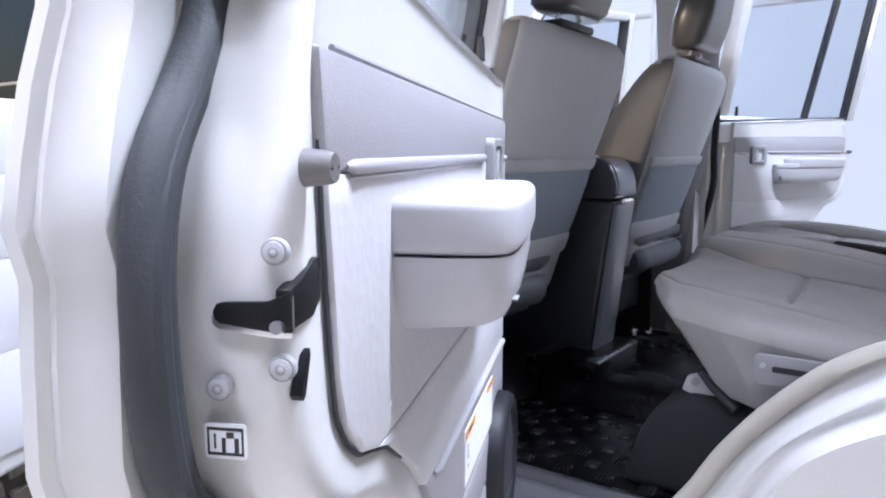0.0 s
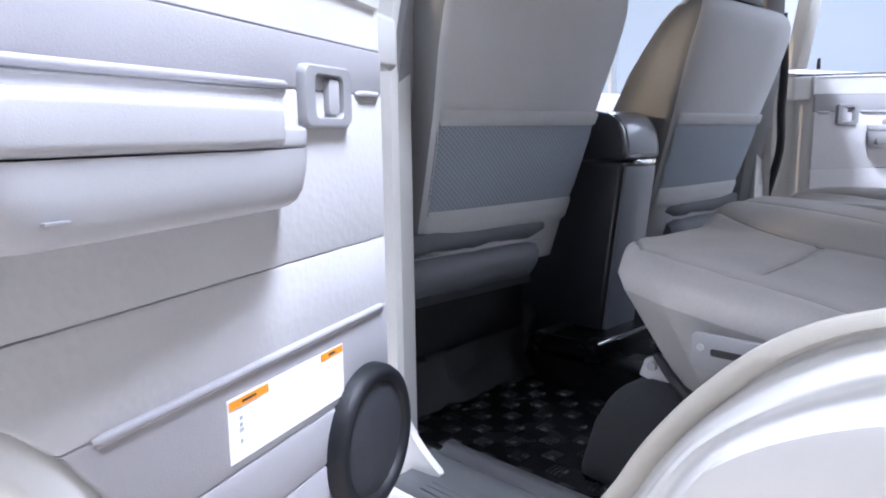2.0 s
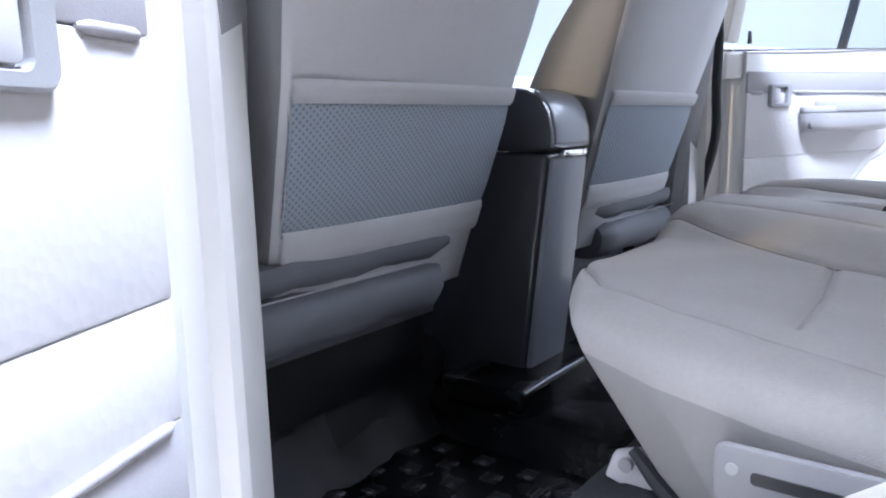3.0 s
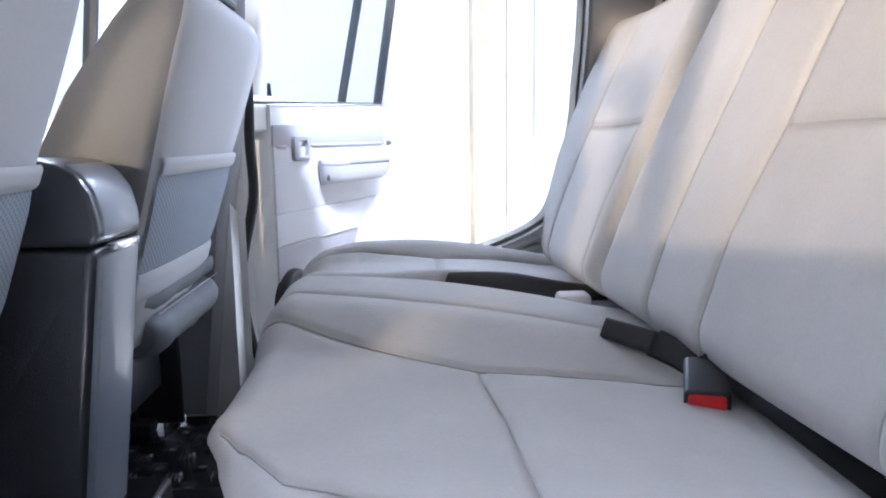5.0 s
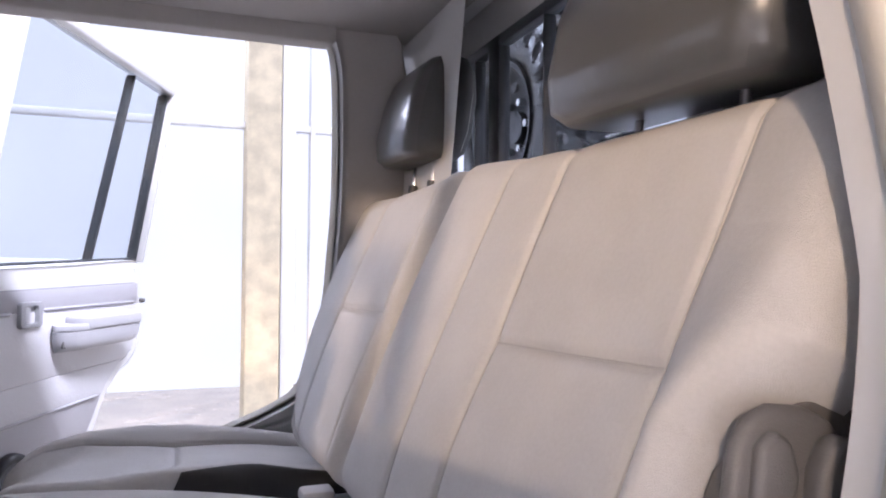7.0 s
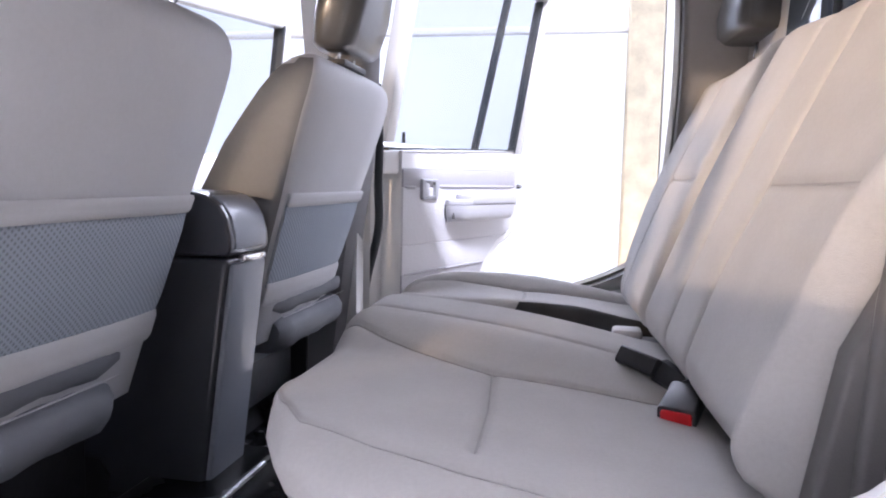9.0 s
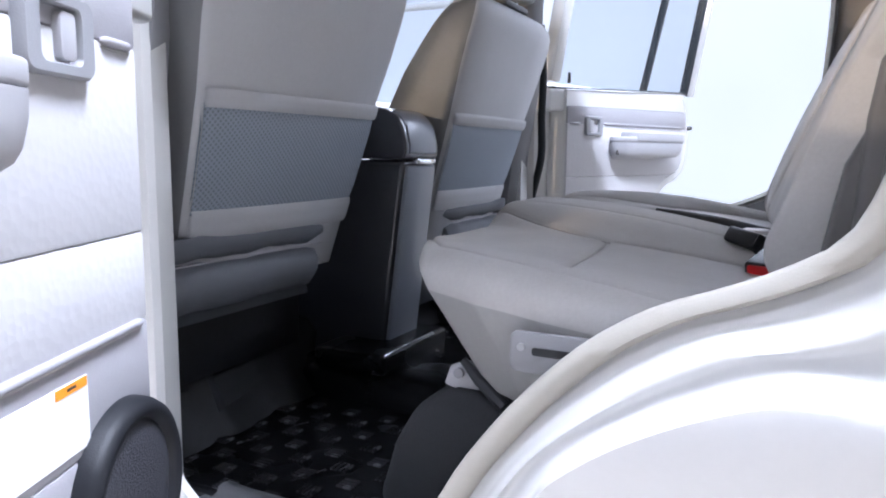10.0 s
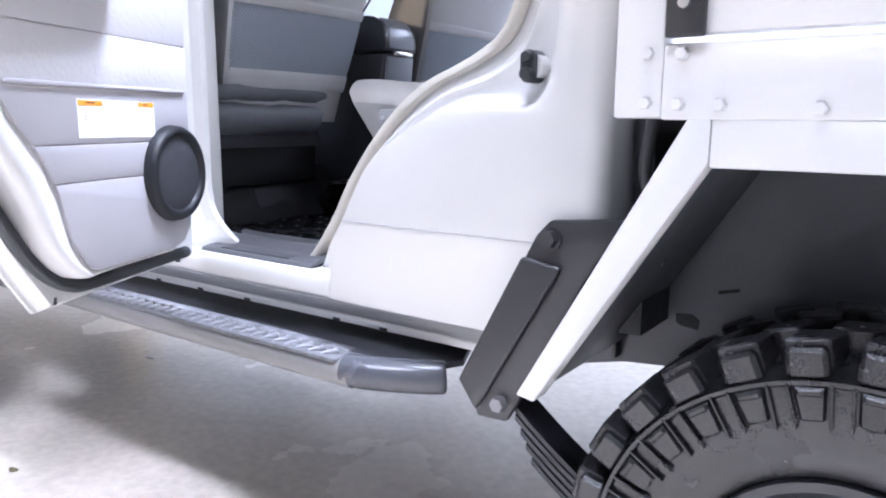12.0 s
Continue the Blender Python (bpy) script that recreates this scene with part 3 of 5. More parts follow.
# floor pan and tunnel
part("floor_pan", box(-1.5, -0.66, 0.70, 1.0, 0.66, 0.775), UNDER, ute)
part("tunnel", prism([(-0.24, 0.76), (-0.20, 0.84), (-0.15, 0.862), (0.15, 0.862), (0.20, 0.84), (0.24, 0.76)], yz, -1.5, 0.9, 0.02, 3), MAT_RUBBER, ute, "black rubber covered floor tunnel")
part("firewall", box(-1.62, -0.78, 0.6, -1.5, 0.78, 1.35, 0.02), BLACK, ute)
part("dashboard", box(-1.5, -0.70, 1.25, -1.15, 0.70, 1.52, 0.05, 4), PLASTIC_MID, ute)
part("front_body", prism([(-3.2, 0.7), (-1.5, 0.7), (-1.4, 1.57), (-1.6, 1.60), (-3.1, 1.45), (-3.25, 1.2)], xz, -0.80, 0.80, 0.03, 3), PAINT, ute)

# black stop on the jamb
stop = part("door_stop", tube([(0.846, -0.812, 1.20), (0.846, -0.848, 1.20)], 0.024, 16), PAINT, ute)
rub = bmesh.new()
bm = prism([(0.846 + a, 1.20 + b) for a, b in rounded(0.030, 0.056, 0.0145, 6)], xz, -0.858, -0.815, 0.004)
join(rub, bm)
tube([(0.846, -0.858, 1.187), (0.846, -0.868, 1.187)], [0.013, 0.010], 14, rub)
tube([(0.846, -0.858, 1.215), (0.846, -0.866, 1.215)], [0.012, 0.009], 14, rub)
part("rubber_stop", rub, RUBBER, ute, "black rubber door stop bolted to the jamb")
part("striker", tube(smooth_line([(0.797, -0.765, 1.338), (0.808, -0.795, 1.336), (0.826, -0.806, 1.330), (0.838, -0.808, 1.316), (0.842, -0.800, 1.308)], 4), 0.0045, 8), PAINT, ute, "pale steel door striker loop")
# darker cord painting the shade line of the body crease
ln = [(0.414 + 0.52 * k / 12, -(0.8625 + 0.006 * math.sin(math.pi * (0.52 * k / 12) / 0.541)), 0.897) for k in range(13)]
part("panel_joint", tube(ln, 0.0014, 6), PLASTIC, ute)

# ---- rear doors ----
EDGE = [(0.826, 0.44), (0.834, 0.462), (0.888, 0.503), (0.976, 0.527), (1.04, 0.56), (1.094, 0.605), (1.155, 0.65), (1.195, 0.69), (1.25, 0.77), (1.27, 0.832), (1.30, 0.865), (1.335, 0.877), (1.433, 0.888), (1.53, 0.900)]


def edge_at(z):
    return float(np.interp(z, [e[0] for e in EDGE], [e[1] for e in EDGE]))


def band(z0, z1, front=0.115):
    zs = [z0] + [e[0] for e in EDGE if z0 < e[0] < z1] + [z1]
    low = z0 < 0.83
    corner = [(front, 0.915), (front + 0.012, 0.868), (front + 0.036, 0.839)] if low else []
    return [(front + 0.08 if low else front, z0)] + [(edge_at(z), z) for z in zs] + [(front, z1)] + corner


def rear_door(at, m, far=0.0):
    L = lambda s, z, n: Vector((s, m * n, z))
    T = [(0.115, 0.826)] + [(e[1], e[0]) for e in EDGE] + [(0.115, 1.53)]
    T = [(p.x, p.z) for p in smooth_line([(a, 0, b) for a, b in T], 2)]
    TS = [(0.195, 0.826), (0.28, 0.826), (0.36, 0.826)] + [(e[1], e[0]) for e in EDGE[:-1]] + [(0.890, 1.50), (0.886, 1.55), (0.876, 1.58), (0.868, 1.605), (0.5, 1.585), (0.115, 1.57)]
    TS = [(p.x, p.z) for p in smooth_line([(a, 0, b) for a, b in TS], 2)] + [(0.115, 1.45), (0.115, 0.92), (0.127, 0.868), (0.151, 0.839)]
    SP = [(0.02, 0.790), (0.115, 0.790), (0.38, 0.786), (0.447, 0.795), (0.497, 0.821), (0.55, 0.873), (0.602, 0.952), (0.640, 1.02), (0.676, 1.083), (0.711, 1.135), (0.748, 1.172), (0.785, 1.197), (0.82, 1.211), (0.868, 1.227), (0.915, 1.256), (0.947, 1.292), (0.960, 1.346), (0.961, 1.413), (0.947, 1.463), (0.917, 1.505), (0.893, 1.545), (0.884, 1.60), (0.884, 1.70), (0.888, 1.80)]
    SP = [Vector((p.x, p.z)) for p in smooth_line([(a, 0, b) for a, b in SP], 4)]
    def reach(p, q):
        """How far it is from the trim's edge to the seal along one direction."""
        d = (q - p).normalized()
        best = 0.05
        for a, b in zip(SP, SP[1:]):
            e = b - a
            den = d.x * e.y - d.y * e.x
            if abs(den) < 1e-9:
                continue
            w = a - p
            t, k = (w.x * e.y - w.y * e.x) / den, (w.x * d.y - w.y * d.x) / den
            if 0 <= k <= 1 and 0.02 < t < 0.13:
                best = t
        return best
    base = [Vector(p) for p in TS]
    far_pts = offset2(TS, 0.05)
    R = [0.011 if p.y < 0.832 or (p.x < 0.2 and p.y < 1.5) else reach(p, q) if p.y < 1.46 else float(np.interp(p.y, [1.46, 1.49, 1.53, 1.605], [0.064, 0.034, 0.005, 0.003])) for p, q in zip(base, far_pts)]
    for _ in range(6):
        R = [R[k] if k in (0, len(R) - 1) else (R[k - 1] + 2 * R[k] + R[k + 1]) / 4 for k in range(len(R))]
    rings = []
    for f, n in ((-0.2, 0.003), (0.08, 0.005), (0.42, 0.008), (0.60, 0.005), (0.70, -0.003), (0.75, -0.014), (0.77, -0.035), (0.79, -0.052), (0.85, -0.062), (1.0, -0.066), (1.12, -0.068), (1.12, -0.09)):
        ring = []
        for p, q, r in zip(base, far_pts, R):
            v = p + (q - p).normalized() * r * f
            ring.append(L(max(v.x, -0.02), min(v.y, 1.605), n))
        rings.append(ring)
    door = part("rear_door", loft(rings), PAINT_IN, ute, "open rear door with pale grey trim and silver shell", angle=50)
    door.matrix_world = at
    # outer skin with its folded hem and sharp lower corner
    SK = [(-0.02, 0.757), (0.04, 0.757), (0.30, 0.75), (0.486, 0.745), (0.571, 0.862), (0.62, 0.94), (0.660, 1.010), (0.688, 1.058), (0.714, 1.100), (0.745, 1.136), (0.775, 1.156), (0.80, 1.168), (0.84, 1.186), (0.90, 1.208), (0.95, 1.237), (0.98, 1.268), (0.993, 1.31), (0.991, 1.365), (0.988, 1.405), (0.996, 1.432), (0.989, 1.463), (0.979, 1.499), (0.964, 1.537), (0.955, 1.605), (-0.02, 1.605)]
    SK = [(a - 0.011 * max(0.0, min(1.0, (b - 1.2) / 0.08)), b) for a, b in SK]
    rings = [[L(v.x, min(v.y, 1.605), n) for v in offset2(SK, off)] for off, n in ((-0.03, -0.066), (-0.016, -0.069), (-0.010, -0.082), (-0.008, -0.090), (-0.004, -0.094), (-0.006, -0.099), (0.0, -0.103), (0.0, -0.111), (-0.01, -0.115))]
    part("door_skin", loft(rings), PAINT, door, "silver-white outer door skin", angle=40)
    for s, z in ((0.47, 0.768), (0.06, 0.772)):
        part("drain_slot", prism([(s - 0.003, z - 0.007), (s + 0.003, z - 0.007), (s + 0.003, z + 0.007), (s - 0.003, z + 0.007)], L, -0.075, -0.0655), BLACK, door)
    # seal
    path = [L(p.x, p.y, -0.053) for p in SP if p.x > 0.05 and p.y < (1.60 if far else 1.66)]
    bm = tube(path, 0.0135, 12)
    tube([p + Vector((0.004, m * 0.009, -0.003)) for p in path], 0.0055, 8, bm)
    part("door_seal", bm, SEAL, door, "black rubber door seal")
    # trim in fields between the pressed lines
    for z0, z1, mt in ((0.826, 0.993, TRIM_DARK), (0.993, 1.06, TRIM_DARK), (1.06, 1.164, TRIM_DARK), (1.164, 1.261, TRIM), (1.261, 1.455, TRIM), (1.455, 1.523, TRIM_DARK)):
        field = band(z0, z1)
        if z1 > 1.5:
            field = [(a, c - (0.010 * (0.875 - a) / 0.76 if c > 1.5 else 0)) for a, c in field]
        part("trim_panel", prism(field, L, -0.004, 0.013, 0.004, 2), mt, door, "pale grey grained trim panel", angle=30)
    for s0, s1, z in ((0.34, 0.862, 1.458), (0.128, 0.19, 1.455), (0.13, 0.63, 1.164)):
        part("trim_rib", tube([L(s0, z, 0.013), L(s0 + 0.01, z, 0.015), L(s1 - 0.01, z, 0.015), L(s1, z, 0.013)], [0.002, 0.0048, 0.0048, 0.002], 10), TRIM_DARK, door)
        part("rib_groove", tube([L(s0 + 0.004, z - 0.0065, 0.0115), L(s1 - 0.004, z - 0.0065, 0.0115)], 0.0024, 6), SEAM, door)
    # armrest: slab and pocket below it
    sl = [(0.40, 0.0), (0.372, 0.02), (0.362, 0.042), (0.385, 0.068), (0.43, 0.085), (0.58, 0.097), (0.71, 0.101), (0.752, 0.094), (0.765, 0.06), (0.767, 0.0)]
    top = [(p.x, p.z) for p in smooth_line([(a, 0, b) for a, b in sl], 3)]
    f = lambda s, n, z: Vector((s, m * n, z))
    pad = [(0.455, 0.0), (0.437, 0.03), (0.434, 0.062), (0.445, 0.082), (0.475, 0.091), (0.58, 0.099), (0.71, 0.103), (0.754, 0.095), (0.767, 0.06), (0.769, 0.0)]
    pad = [(p.x, p.z) for p in smooth_line([(a, 0, b) for a, b in pad], 3)]
    part("armrest", prism(pad, f, 1.392, 1.434, 0.012, 4), PLASTIC, door, "moulded pale grey armrest")
    part("armrest_tip", prism([(s, n * 0.97) for s, n in top if s < 0.50] + [(0.50, 0.0)], f, 1.392, 1.412, 0.007, 3), PLASTIC, door, "lower front end of the armrest")
    part("pull_scoop", prism([(0.372, 1.345), (0.41, 1.338), (0.425, 1.36), (0.42, 1.385), (0.375, 1.386)], L, 0.045, 0.0525 if far else 0.046, 0.002), HINGE, door)
    part("cap_line", prism([(0.70, 1.352), (0.718, 1.352), (0.718, 1.3535), (0.70, 1.3535)], L, 0.085, 0.0985), PLASTIC_MID, door)
    rows = []
    for z, k, sh in ((1.391, 0.99, 0), (1.37, 0.985, 0), (1.35, 0.95, 0), (1.34, 0.90, 0.0), (1.334, 0.80, 0.004), (1.330, 0.45, 0.008), (1.328, 0.1, 0)):
        cx = 0.53
        c = float(np.interp(z, [1.328, 1.334, 1.345, 1.37, 1.391], [0.17, 0.12, 0.06, 0.015, 0.0]))
        rows.append([Vector((cx + (s - cx) * (1 - c), m * (n * k - 0.002), z)) for s, n in top])
    bm = loft(rows)
    part("armrest_pocket", bm, PLASTIC, door, "grey lower shell of the armrest")
    # inner handle
    hz, hs = 1.448, 0.268
    fr = bmesh.new()
    o, i = rounded(0.106, 0.072, 0.012, 4), rounded(0.060, 0.048, 0.008, 4)
    rings = []
    for pts, n in ((o, 0.012), (o, 0.020), ([(a * 0.95, b * 0.93) for a, b in o], 0.024), ([(a * 1.05, b * 1.06) for a, b in i], 0.024), (i, 0.021), (i, 0.004)):
        rings.append([L(hs + a, hz + b, n) for a, b in pts])
    loft(rings, caps=False, bm=fr)
    fr.faces.new([v for v in fr.verts][-len(i):])
    part("handle_bezel", fr, PLASTIC_MID, door, "mid grey recessed handle bezel")
    part("handle_recess", prism([(hs + a, hz + b) for a, b in rounded(0.058, 0.046, 0.008, 3)], L, 0.0045, 0.0075), VOID, door)
    part("inner_handle", prism([(hs - 0.015 + a, hz + b) for a, b in rounded(0.024, 0.042, 0.006, 3)], L, 0.008, 0.021, 0.003), PLASTIC, door, "grey pull lever")
    # speaker
    sp = revolve([(0.078, 0.026), (0.081, 0.033), (0.086, 0.037), (0.092, 0.0375), (0.098, 0.034), (0.102, 0.026), (0.104, 0.008)], 48)
    sp.transform(Matrix.Translation((0.188, 0, 0.99)) @ Matrix.Diagonal((1, m, 1, 1)))
    spk = part("speaker", sp, SPEAKER_RIM, door, "round black door speaker")
    sp = revolve([(0.0, 0.036), (0.03, 0.0355), (0.055, 0.033), (0.070, 0.030), (0.080, 0.027)], 40)
    sp.transform(Matrix.Translation((0.188, 0, 0.99)) @ Matrix.Diagonal((1, m, 1, 1)))
    part("speaker_grille", sp, GRILLE, spk, "dark grey mesh grille")
    part("trim_buffer", tube([L(0.918, 1.459, 0.011), L(0.918, 1.459, 0.024), L(0.918, 1.459, 0.027), L(0.918, 1.459, 0.0271), L(0.918, 1.459, 0.022)], [0.0100, 0.0085, 0.0075, 0.004, 0.003], 16), HINGE, door, "grey rubber buffer")
    # dark cords paint the shadow gap along the trim's top and rear edge
    part("trim_gap", tube([L(0.118, 1.5145, 0.009), L(0.50, 1.5195, 0.009), L(0.872, 1.5245, 0.009)], 0.0022, 6), PLASTIC_MID, door)
    part("trim_gap", tube([L(v.x, v.y, 0.0075) for v in offset2(TS, 0.0015) if 1.22 < v.y < 1.52 and v.x > 0.2], 0.0018, 6), SEAL, door)
    # belt, glass and window frame
    part("belt_strip", prism([(0.03, 1.495), (0.845, 1.525), (0.848, 1.607), (0.03, 1.572)], L, -0.088, -0.002, 0.010, 3), PAINT, door, "silver window sill strip")
    tilt = lambda s, z, n: Vector((s, m * (n + max(0, z - 1.59) * 0.17), z))
    def rail(pts, w, dep, mt, nm, lab=""):
        bm = bmesh.new()
        for (a, b), (c, d) in zip(pts, pts[1:]):
            u = Vector((c - a, d - b)).normalized()
            p = Vector((-u.y, u.x)) * w / 2
            q = [(a + p.x, b + p.y), (a - p.x, b - p.y), (c - p.x, d - p.y), (c + p.x, d + p.y)]
            join(bm, prism(q, tilt, -0.07, -0.07 + dep, 0.004))
        part(nm, bm, mt, door, lab)
    top_z = 2.255 if far else 2.165
    rail([(0.075, 1.60), (0.095, top_z + 0.02)], 0.05, 0.055, PAINT, "frame_post")
    rail([(0.955 + far, 1.60), (0.965 + far, top_z)], 0.018 if far else 0.035, 0.055, PAINT, "frame_post")
    rail([(0.075, top_z + 0.02), (0.982 + far, top_z)], 0.035, 0.055, PAINT, "frame_top")
    rail([(0.105, 1.60), (0.122, top_z)], 0.014, 0.034, SEAL, "glass_run")
    rail([(0.936 + far, 1.60), (0.946 + far, top_z - 0.02)], 0.021 if far else 0.015, 0.034, SEAL, "glass_run", "black glass channel")
    dv = 0.068 if far else 0.0
    rail([(0.735 - dv, 1.60), (0.765 - dv + far, top_z - 0.015)], 0.011, 0.034, SEAL, "division_bar", "black window division bar")
    rail([(0.10, 1.578), (0.94 + far, 1.612)], 0.012, 0.034, SEAL, "glass_run")
    g = part("door_glass", prism([(0.11, 1.59), (0.94 + far, 1.59), (0.95 + far, top_z - 0.015), (0.12, top_z)], tilt, -0.045, -0.041), GLASS, door, "clear tinted door glass")
    g.visible_shadow = False
    part("lock_knob", tube([L(0.16, 1.60, -0.02), L(0.16, 1.62, -0.02), L(0.16, 1.636, -0.02)], [0.007, 0.006, 0.005], 10), BLACK, door, "small black lock knob")
    if far:
        # the driver-side door is a little longer behind its handle
        for ob in [door] + list(door.children_recursive):
            for v in ob.data.vertices:
                v.co.x += 0.10 * max(0.0, v.co.x - 0.35)
    return door


D_NEAR = rear_door(pose(-0.011, -0.8647, 0, 0, 0, math.degrees(math.atan2(-0.921, 0.39))), 1)
D_FAR = rear_door(pose(-0.119, 0.9042, 0, 0, 0, math.degrees(math.atan2(0.936, 0.353))), -1, 0.03)


def latch_end(door, m):
    """Latch, bolts and stickers on the rear edge of the door."""
    def E(a, z, out):
        # a: 0 at the trim side, 1 at the seal side of the edge face
        return Vector((0.9365 + 0.003 * a + out, m * (0.010 - 0.066 * a), z))
    def disc(a, z, r, o, mt, nm, lab=""):
        pts = [(math.cos(2 * math.pi * k / 20) * r, math.sin(2 * math.pi * k / 20) * r) for k in range(20)]
        part(nm, prism([(a + p / 0.064, z + q) for p, q in pts], E, -0.004, o, 0.001), mt, door, lab)
    for a, z in ((0.13, 1.418), (0.10, 1.3585), (0.62, 1.3465)):
        disc(a, z, 0.0070, 0.0012, PLASTIC_MID, "latch_bolt_washer")
        disc(a, z, 0.0056, 0.0019, PLASTIC, "latch_bolt", "grey latch screw")
        disc(a, z, 0.0032, 0.0023, PLASTIC_MID, "bolt_socket")
        disc(a, z, 0.0018, 0.0026, PLASTIC, "bolt_socket")
    slot = [(0.58, 1.3812), (0.62, 1.3835), (0.63, 1.3875), (0.60, 1.3912), (0.54, 1.3922), (0.20, 1.393), (0.08, 1.396), (0.0, 1.399), (0.0, 1.3775), (0.16, 1.3775)]
    part("latch_plate", prism([(a * 1.04, z - 0.003) for a, z in slot], E, -0.002, 0.0012, 0.0005), STEEL, door)
    part("latch", prism(slot, E, -0.001, 0.0022, 0.0005), VOID, door, "black door latch slot")
    Q = lambda s, z, w: Vector((s, m * (0.0045 + 0.05 * (0.935 - s) + w), z))
    part("latch_mouth", prism([(0.936, 1.378), (0.936, 1.399), (0.924, 1.402), (0.908, 1.410), (0.901, 1.411), (0.900, 1.388), (0.910, 1.380)], Q, -0.004, 0.0045, 0.001), VOID, door)
    part("latch_pin", tube([E(0.10, 1.380, 0.0), E(0.10, 1.381, 0.006)], 0.0035, 10), STEEL, door)
    part("child_lock_slot", prism([(0.925, 1.338), (0.927, 1.341), (0.920, 1.361), (0.916, 1.364), (0.915, 1.360), (0.922, 1.340)], Q, -0.002, 0.0045), VOID, door, "black child lock lever slot")
    part("sticker", prism([(0.575 + a / 0.066, 1.3185 + b) for a, b in rounded(0.023, 0.019, 0.002, 2)], E, 0.0, 0.0012), WHITE, door, "small white pictogram sticker")
    for a0, a1, z0, z1 in ((0.37, 0.67, 1.3045, 1.306), (0.37, 0.67, 1.318, 1.3195), (0.37, 0.385, 1.3045, 1.3195), (0.655, 0.67, 1.3045, 1.3195), (0.60, 0.615, 1.308, 1.316), (0.41, 0.445, 1.306, 1.314), (0.52, 0.55, 1.306, 1.314), (0.45, 0.51, 1.314, 1.317)):
        part("sticker_mark", prism([(a0 + 0.055, z0 + 0.0065), (a1 + 0.055, z0 + 0.0065), (a1 + 0.055, z1 + 0.0065), (a0 + 0.055, z1 + 0.0065)], E, 0.001, 0.0016), INK, door)


latch_end(D_NEAR, 1)


def warning_label(door):
    L = lambda s, z, n: Vector((s, n, z))
    part("warning_label", prism([(0.245, 1.070), (0.47, 1.072), (0.47, 1.141), (0.245, 1.139)], L, 0.012, 0.0142), WHITE, door, "white warning label with orange headings")
    for s0, s1 in ((0.403, 0.468), (0.247, 0.297)):
        part("label_heading", prism([(s0, 1.1295), (s1, 1.1295), (s1, 1.1385), (s0, 1.1385)], L, 0.0143, 0.0150), ORANGE, door)
    for s0, s1, z in ((0.448, 0.452, 1.115), (0.448, 0.452, 1.108), (0.447, 0.453, 1.102), (0.449, 0.452, 1.09)):
        part("label_mark", prism([(s0, z), (s1, z), (s1, z + 0.004), (s0, z + 0.004)], L, 0.0143, 0.0149), PLASTIC, door)
    part("label_mark", prism([(0.425, 1.133), (0.448, 1.133), (0.448, 1.1355), (0.425, 1.1355)], L, 0.0151, 0.0156), INK, door)
    part("label_mark", prism([(0.266, 1.133), (0.280, 1.133), (0.280, 1.1355), (0.266, 1.1355)], L, 0.0151, 0.0156), INK, door)


warning_label(D_NEAR)


# ---- rear bench ----
def step01(k):
    """Smooth rise from 0 to 1."""
    k = np.clip(k, 0, 1)
    return k * k * (3 - 2 * k)


def bench_cushion(y0, y1, seams, hump, label, outer=-1):
    s = thing("rear_seat", label, "car seat")
    def to3(u, v, w):
        low = max(0.0, -w - 0.03)
        x = v + low * 0.8 * max(0.0, 1 - (v - 0.08) / 0.62)
        # the outer front corner is cut back in a curve
        cut = float(np.interp(v, [0.085, 0.11, 0.15, 0.20, 0.30, 0.40, 0.74], [0.33, 0.29, 0.18, 0.09, 0.035, 0.01, 0.0]))
        k = (u - y1) / (y0 - y1) if outer < 0 else (u - y0) / (y1 - y0)
        gap = 0.17 * float(np.interp(v, [0.25, 0.52, 0.74], [0, 1, 1])) * (1 - k) if outer > 0 else 0.0
        return Vector((x, u + gap - outer * cut * k ** 1.6 - outer * low * 0.15 * k, 1.20 + w))
    def height(u, v):
        t = np.clip((v - 0.08) / 0.62, 0, 1)
        h = 0.012 * np.sin(math.pi * np.clip(t * 1.15, 0, 1)) - 0.045 * t ** 1.5 - 0.10 * np.clip(0.10 - t, 0, 1) ** 1.2
        return h + hump(u, t)
    c = part("cushion", padded((y0, y1), (0.085, 0.74), to3, height, 0.19, 150, 130, 0.055, seams, puff=0.005, groove=0.006, seam_w=0.0055, side=1), [FABRIC, CUSHION_SIDE], s, "grey woven seat cushion with darker sides", angle=60)
    seam_cords(c, (y0, y1), (0.085, 0.74), to3, height, 0.055, seams)
    # dark wrap paints the shade in the gap between the two cushions
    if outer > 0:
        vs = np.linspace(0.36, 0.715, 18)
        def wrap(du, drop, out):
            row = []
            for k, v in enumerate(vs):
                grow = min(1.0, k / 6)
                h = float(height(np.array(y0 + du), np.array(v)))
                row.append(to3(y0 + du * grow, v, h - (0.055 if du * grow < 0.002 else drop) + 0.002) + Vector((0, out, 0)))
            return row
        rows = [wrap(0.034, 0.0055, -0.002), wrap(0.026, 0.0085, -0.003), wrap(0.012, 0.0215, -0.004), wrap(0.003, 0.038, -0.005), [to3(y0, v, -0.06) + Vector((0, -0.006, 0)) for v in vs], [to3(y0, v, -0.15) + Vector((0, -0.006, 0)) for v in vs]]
        part("side_panel", loft(rows, closed=False, caps=False), BLACK, s, "near-black strip painting the shade of the seat gap")
    return s


